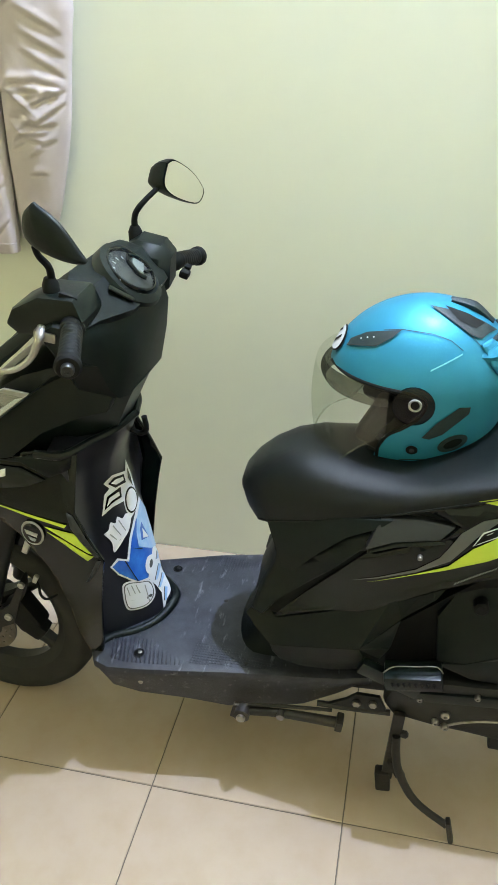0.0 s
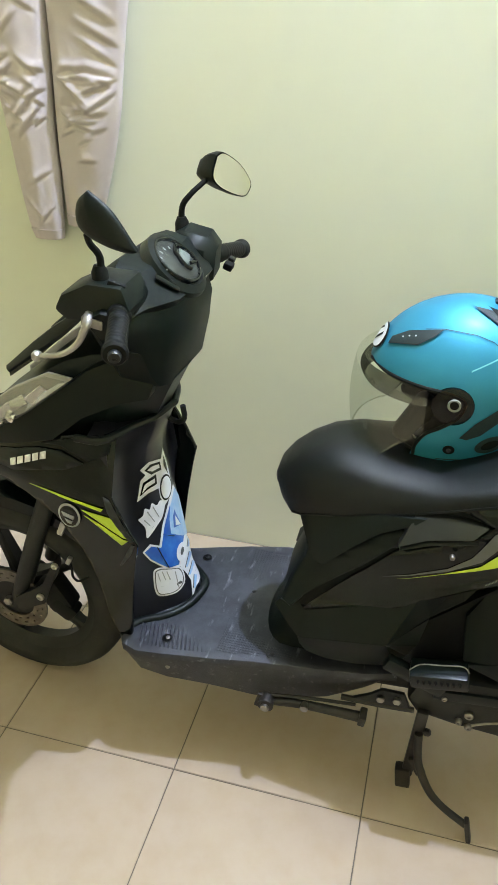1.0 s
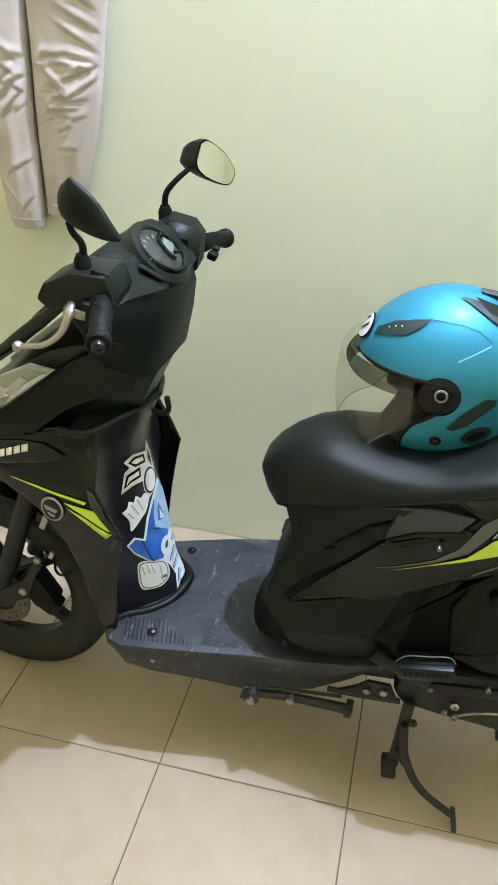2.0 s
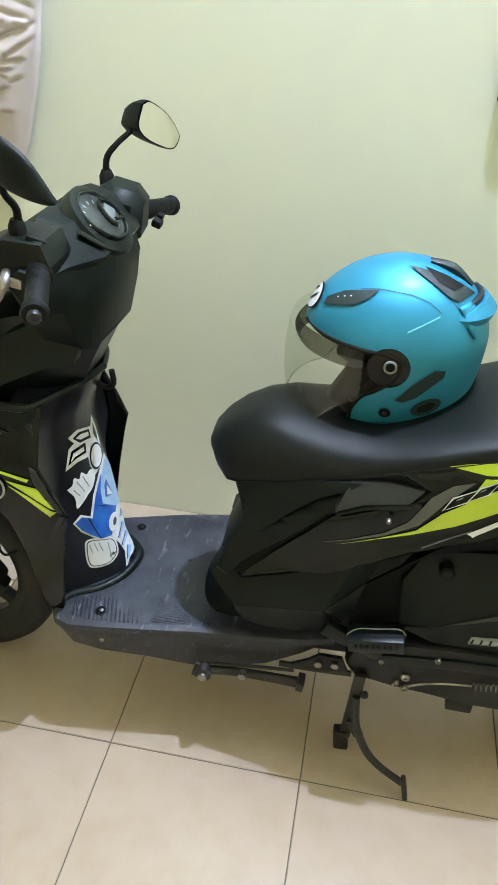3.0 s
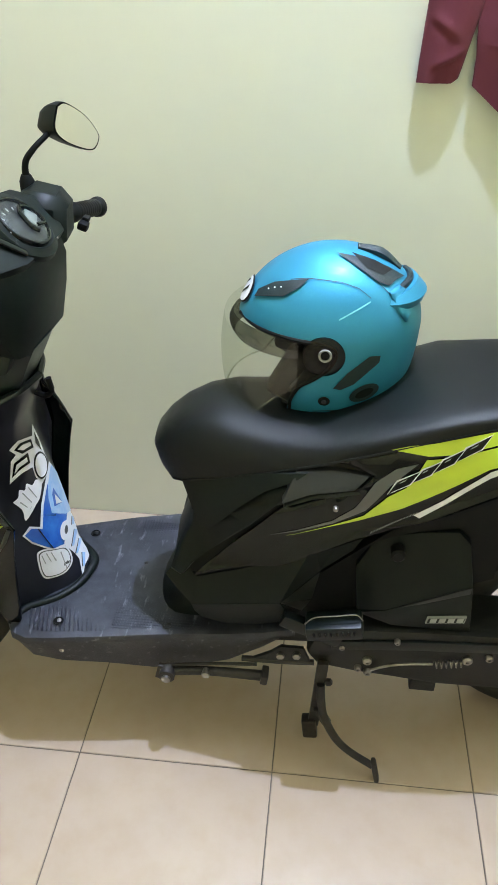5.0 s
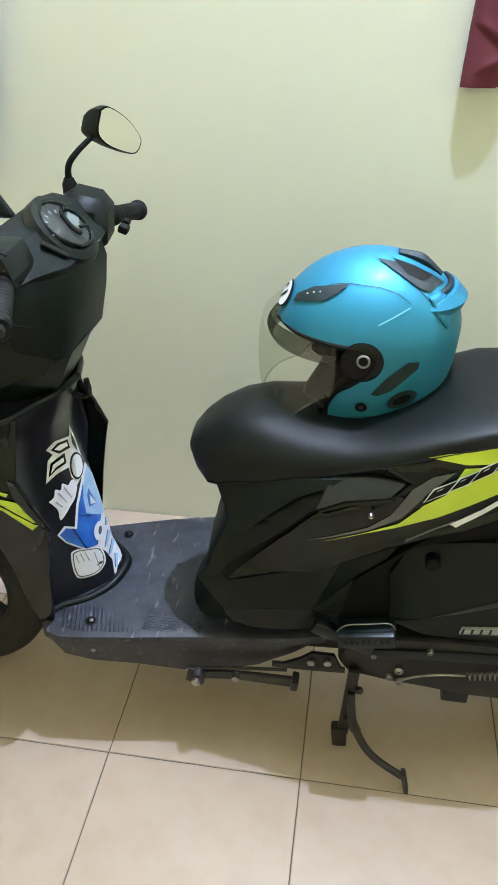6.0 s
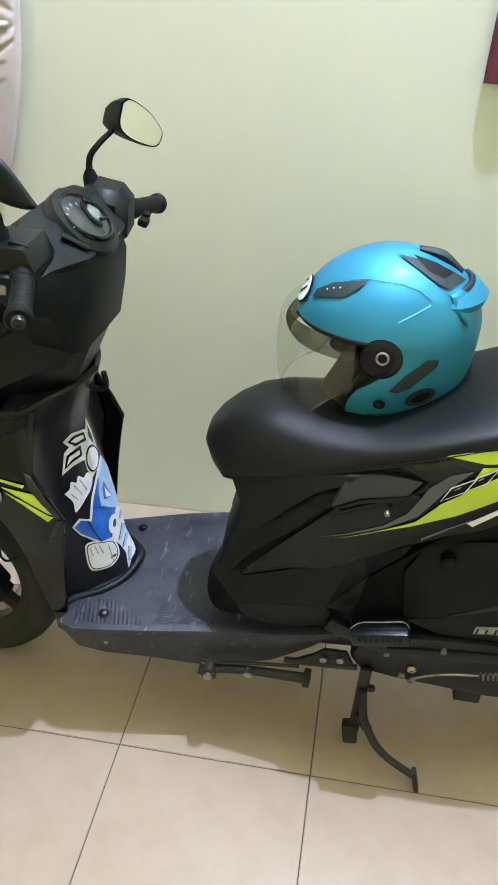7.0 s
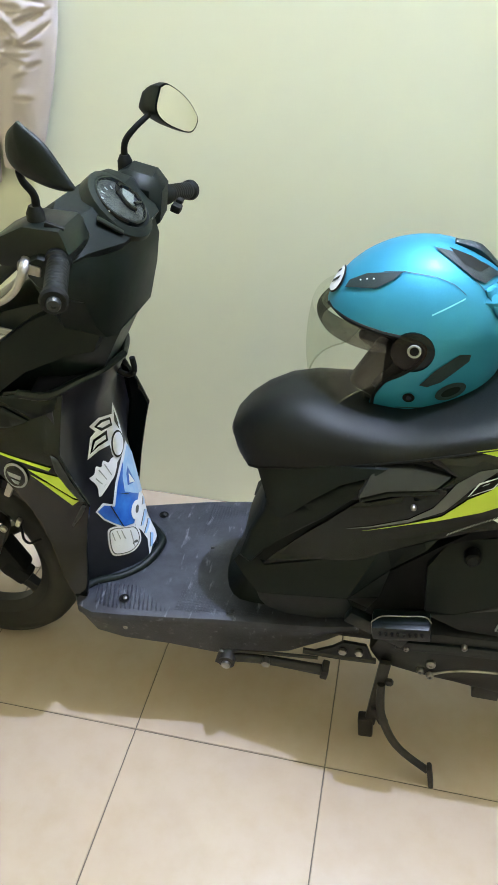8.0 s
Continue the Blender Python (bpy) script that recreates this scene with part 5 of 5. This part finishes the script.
ridge([(0.473, 0.870), (0.495, 0.885), (0.518, 0.902)], 0.003, M_GLINT, 0.0025)
ridge([(0.528, 0.937), (0.540, 0.925), (0.558, 0.908)], 0.0014, M_TEALD)
ridge([(0.440, 0.706), (0.500, 0.712), (0.560, 0.742)], 0.0018, M_TEALD)
part("spoiler_foot", patch(whole, [(0.590, 0.918), (0.584, 0.900), (0.577, 0.874), (0.568, 0.884), (0.558, 0.900), (0.546, 0.922), (0.56, 0.935)], 0.29, SIGHT, 0.004), M_TEAL, shell, sharp=60, solid=0.006)
# round emblem at the brow: plain shapes
on_shell("emblem", oval(0.322, 0.922, 0.0125, 0.027, -14), M_RUBBER, 0.003, "white oval emblem with plain bars")
on_shell("emblem", oval(0.3215, 0.9225, 0.0105, 0.0245, -14), M_WHITE, 0.004)
on_shell("emblem", [(0.314, 0.912), (0.327, 0.920), (0.329, 0.926), (0.316, 0.918)], M_RUBBER, 0.005)
on_shell("emblem", [(0.318, 0.930), (0.328, 0.934), (0.328, 0.939), (0.319, 0.936)], M_RUBBER, 0.005)
whole.free()
# rubber edge round the face opening
edge = []
for s in (-1, 1):
    pts = []
    for x, z in [(0.31, 0.893), (0.345, 0.892), (0.40, 0.890), (0.44, 0.888), (0.466, 0.880), (0.470, 0.866), (0.460, 0.845), (0.438, 0.825), (0.416, 0.808), (0.402, 0.78), (0.400, 0.757)]:
        y = shell_y(x, z)
        pts.append((x, 0.29 + s * y, z))
    edge.append(tube(pts, 0.0032, 8, 4))
part("edge_trim", join(*edge), M_RUBBER, helmet, "black rubber edge trim")
rim_line = []
for i in range(24):
    a = radians(-150 + 300 * i / 23)
    rim_line.append((0.476 + 0.112 * math.cos(a), 0.29 + 0.094 * math.sin(a), 0.742 + 0.012 * (1 + math.cos(a))))
part("neck_trim", tube(rim_line, 0.006, 8, 2), M_RUBBER, helmet, "black rubber neck trim")


# clear visor: a curved sheet from hinge to hinge
def visor_sheet(z0, z1, r_grow, a0, a1, power, nz=14, na=40):
    rows = []
    for j in range(nz):
        t = j / (nz - 1)
        row = []
        for i in range(na):
            a = radians(a0 + (a1 - a0) * i / (na - 1))
            f = abs(math.cos(a))
            zz = z1 + (z0 - z1) * t
            swell = math.sin(math.pi * (0.25 + 0.55 * t))
            # the sheet narrows towards the hinges
            mid = 0.866
            zz = mid + (zz - mid) * min(1, 0.42 + 1.35 * f)
            row.append((0.452 - (0.150 + 0.024 * swell * f + r_grow) * f ** power, 0.29 + (0.128 + r_grow) * math.sin(a), zz))
        rows.append(row)
    return loft(rows, closed=False, caps=False)


vis = part("visor", visor_sheet(0.747, 0.892, 0.004, -88, 88, 0.4), M_VISOR, helmet, "clear scratched visor", sharp=80)
vis.visible_shadow = False
vedge = []
for i in range(30):
    a = radians(-84 + 168 * i / 29)
    f = math.cos(a)
    vedge.append((0.452 - (0.153 + 0.022 * math.sin(math.pi * 0.8) * f + 0.004) * f ** 0.4, 0.29 + 0.132 * math.sin(a), 0.866 + (0.747 - 0.866) * min(1, 0.42 + 1.35 * f)))
part("visor_edge", tube(vedge, 0.0018, 5, 2), M_VISOR, vis)
part("sun_shield", visor_sheet(0.852, 0.89, -0.010, -76, 76, 0.9), M_SMOKE, helmet, "smoked inner sun shield", sharp=80)
for s in (-1, 1):
    hinge = part("hinge_plate", lathe([(0.034, 0), (0.033, 0.004), (0.028, 0.006), (0.006, 0.007)], (0.452, 0.29 + s * 0.122, 0.866), (0, s, 0), 28), M_HINGE, helmet, "smoked visor hinge plate")
    part("hinge_ring", lathe([(0.0105, 0.006), (0.0105, 0.010), (0.0085, 0.010), (0.0075, 0.007)], (0.454, 0.29 + s * 0.124, 0.872), (0, s, 0), 20), M_ASH, hinge, "grey hinge ring")
    part("hinge_bolt", lathe([(0.007, 0.004), (0.007, 0.009), (0.004, 0.010)], (0.454, 0.29 + s * 0.124, 0.872), (0, s, 0), 16), M_RUBBER, hinge)
# rear spoiler
wing = []
for i in range(15):
    a = radians(-46 + 92 * i / 14)
    c, s = math.cos(a), math.sin(a)
    b = Vector((0.452 + 0.128 * c, 0.29 + 0.108 * s, 0.937))
    out = Vector((c, s, 0))
    k = 0.1 + 0.9 * max(0, (c - 0.69) / 0.31) ** 0.6
    wing.append([b + out * -0.012 + Vector((0, 0, 0.012 * k)), b + out * 0.014 * k + Vector((0, 0, 0.020 * k)), b + out * 0.031 * k + Vector((0, 0, 0.002)), b + out * 0.027 * k + Vector((0, 0, -0.010)), b + out * 0.012 + Vector((0, 0, -0.018)), b + out * -0.012 + Vector((0, 0, -0.03 * k))])
spoiler = part("spoiler", loft(wing), M_TEAL, helmet, "teal rear spoiler", sharp=45)
part("spoiler_mesh", tube([(0.560, 0.235, 0.950), (0.575, 0.26, 0.955), (0.582, 0.29, 0.957), (0.575, 0.32, 0.955)], 0.008, 8, 4, 0.7), M_TEALD, spoiler)
part("top_vent_cover", tube([(0.495, 0.29, 1.001), (0.53, 0.29, 0.992), (0.562, 0.29, 0.968)], [0.006, 0.010, 0.007], 10, 5, 1.8), M_TEALD, helmet, "dark ridge vent")
part("chin_strap", tube([(0.405, 0.190, 0.790), (0.395, 0.215, 0.778), (0.398, 0.25, 0.775), (0.41, 0.30, 0.778)], 0.006, 8, 4, 1.6), M_LINER, helmet, "dark chin strap")
part("strap_buckle", block((0.02, 0.012, 0.014), (0.392, 0.205, 0.782), (0, 20, 20), 0.003), M_RUBBER, helmet, "black strap buckle")


# ---- clothes hanging on the wall ----
def cloth_tube(rows, fold=0.006, seed=0.0, n=40, creases=(), m=46):
    """A hanging sleeve or leg: rows of (z, x left, x right, depth), from hem to top, with folds."""
    rows = sorted(rows)
    z0, z1 = rows[0][0], rows[-1][0]
    rings = []
    for j in range(m):
        z = z0 + (z1 - z0) * j / (m - 1)
        xl, xr, deep = between(rows, z)
        cx, hx = (xl + xr) / 2, (xr - xl) / 2
        ring = []
        for i in range(n):
            a = 2 * math.pi * i / n
            c, s = math.cos(a), math.sin(a)
            q = Vector((c * 2.2 + seed, z * 6, s * 1.4))
            w = noise.noise(q) * fold * 1.2 + noise.noise(Vector((c * 1.5 + seed * 2, z * 34 + c * 4.5, s))) * fold * 0.18
            for zc, depth, tilt, c0, span in creases:
                d = (z - zc - tilt * (c - c0)) / 0.0045
                near = max(0, 1 - ((c - c0) / span) ** 2)
                w += depth * near * (0.9 * math.exp(-((d - 2.4) / 2.2) ** 2) - math.exp(-d * d))
            x = cx + c * (hx + w * 0.5)
            y = WALL - 0.006 - deep + math.copysign(abs(s) ** 0.75, s) * (deep + w)
            ring.append((x, min(y, WALL - 0.003), z))
        rings.append(ring)
    return loft(rings)


trousers = tagged(new("trousers"), "pale beige cotton trousers hanging creased against the wall", "trousers")
CR = [(1.255, 0.006, 0.05, -0.5, 0.5), (1.225, 0.006, -0.03, -0.3, 0.7), (1.195, 0.006, 0.06, 0.2, 0.6), (1.205, 0.005, -0.06, -0.6, 0.4), (1.165, 0.006, 0.06, 0.3, 0.5), (1.175, 0.006, -0.05, -0.4, 0.5),
      (1.145, 0.005, 0.05, 0.1, 0.5), (1.285, 0.005, 0.03, -0.5, 0.4), (1.27, 0.004, -0.06, 0.4, 0.4), (1.03, 0.004, 0.03, 0.2, 0.8), (0.965, 0.004, -0.06, -0.4, 0.5), (0.945, 0.004, 0.05, 0.4, 0.5), (1.34, 0.005, 0.07, -0.2, 0.6), (1.40, 0.005, -0.05, 0.3, 0.6)]
CR_R = [(1.335, 0.005, -0.045, 0.4, 0.6), (1.30, 0.005, -0.05, 0.4, 0.6), (1.262, 0.005, -0.02, 0.5, 0.4), (1.235, 0.006, 0.03, 0.5, 0.5), (1.222, 0.006, -0.06, -0.3, 0.6), (1.20, 0.006, 0.05, 0.5, 0.5), (1.198, 0.005, -0.06, -0.1, 0.4), (1.178, 0.004, 0.01, 0.4, 0.4),
        (1.168, 0.005, -0.08, -0.5, 0.3), (1.160, 0.004, 0.0, 0.0, 0.5), (1.12, 0.003, 0.03, 0.1, 0.3), (1.075, 0.003, 0.0, 0.2, 0.4), (1.38, 0.005, -0.05, 0.3, 0.6), (1.43, 0.005, 0.06, -0.2, 0.6), (0.98, 0.003, 0.03, 0.2, 0.5)]
folds = random.Random(5)
for crease_list in (CR, CR_R):
    # small knee wrinkles
    crease_list += [(folds.uniform(1.13, 1.27), folds.uniform(0.0025, 0.0045), folds.uniform(-0.045, 0.045), folds.uniform(-0.7, 0.7), folds.uniform(0.2, 0.4)) for i in range(16)]
leg_l = cloth_tube([(0.888, -0.592, -0.520, 0.022), (0.93, -0.603, -0.513, 0.026), (1.05, -0.615, -0.505, 0.03), (1.14, -0.622, -0.502, 0.032), (1.25, -0.632, -0.497, 0.034), (1.40, -0.652, -0.488, 0.036), (1.62, -0.66, -0.475, 0.036), (1.85, -0.63, -0.42, 0.03)], 0.0035, 1.7, 84, CR, 380)
leg_r = cloth_tube([(0.925, -0.500, -0.418, 0.020), (1.0, -0.500, -0.390, 0.024), (1.10, -0.498, -0.360, 0.028), (1.20, -0.492, -0.335, 0.032), (1.34, -0.487, -0.312, 0.034), (1.40, -0.484, -0.300, 0.036), (1.62, -0.478, -0.29, 0.036), (1.85, -0.48, -0.32, 0.03)], 0.0035, 4.1, 84, CR_R, 380)
part("trouser_leg", leg_l, M_BEIGE, trousers, sharp=80)
part("trouser_leg", leg_r, M_BEIGE, trousers, sharp=80)

# turned-up hems
part("hem", cloth_tube([(0.887, -0.593, -0.519, 0.0232), (0.912, -0.600, -0.515, 0.0262)], 0.0035, 1.7, 44, (), 8), M_BEIGE, trousers, sharp=80)
part("hem", cloth_tube([(0.924, -0.501, -0.417, 0.0212), (0.950, -0.501, -0.408, 0.0232)], 0.0035, 4.1, 44, (), 8), M_BEIGE, trousers, sharp=80)

shirt = tagged(new("shirt"), "dark maroon cotton shirt hanging with its hem above the floor", "shirt")
sleeve = cloth_tube([(1.163, 0.598, 0.679, 0.0098), (1.20, 0.599, 0.688, 0.011), (1.26, 0.602, 0.70, 0.0115), (1.34, 0.608, 0.72, 0.012), (1.50, 0.62, 0.74, 0.013), (1.66, 0.68, 0.80, 0.012)], 0.004, 7.3, 36, [(1.195, 0.004, 0.02, 0.2, 0.7), (1.25, 0.004, -0.03, -0.2, 0.7)], 120)
for v in sleeve.verts:
    v.co.z += 0.02 * max(0, (v.co.x - 0.665) / 0.02) * max(0, 1 - (v.co.z - 1.163) / 0.1) * 0.7
part("sleeve", sleeve, M_MAROON, shirt, sharp=80)
trunk = cloth_tube([(1.055, 0.705, 1.12, 0.011), (1.15, 0.705, 1.12, 0.012), (1.25, 0.70, 1.12, 0.013), (1.40, 0.70, 1.11, 0.013), (1.60, 0.71, 1.10, 0.013), (1.68, 0.78, 1.02, 0.01)], 0.007, 11.9, 56, [(1.2, 0.004, 0.03, -0.6, 0.3)], 120)
for v in trunk.verts:
    k = max(0, 1 - (v.co.z - 1.055) / 0.22)
    v.co.z += k * max(0, 0.105 - 0.8 * (v.co.x - 0.705)) if v.co.x < 0.84 else 0
part("front_panel", trunk, M_MAROON, shirt, sharp=80)


# ---- floor tiles, each with its own edges ----
TILE, GAP = 0.4, 0.0024


def tile_mesh(w, d):
    bm = block((w - GAP, d - GAP, 0.012), (0, 0, -0.006), bevel=0)
    top = [e for e in bm.edges if all(v.co.z > -0.001 for v in e.verts)]
    bmesh.ops.bevel(bm, geom=top, offset=0.0012, segments=1, affect="EDGES")
    me = bpy.data.meshes.new("tile")
    bm.to_mesh(me)
    bm.free()
    me.materials.append(M_TILE)
    return me


full = tile_mesh(TILE, TILE)
last = tile_mesh(TILE, WALL - 0.4 - 0.002)
for i in range(-8, 9):
    for j in range(-11, 2):
        ob = new("tile", last if j == 1 else full)
        depth = (WALL - 0.402) if j == 1 else TILE
        ob.parent = floor
        ob.location = (i * TILE + TILE / 2, j * TILE + depth / 2, 0)
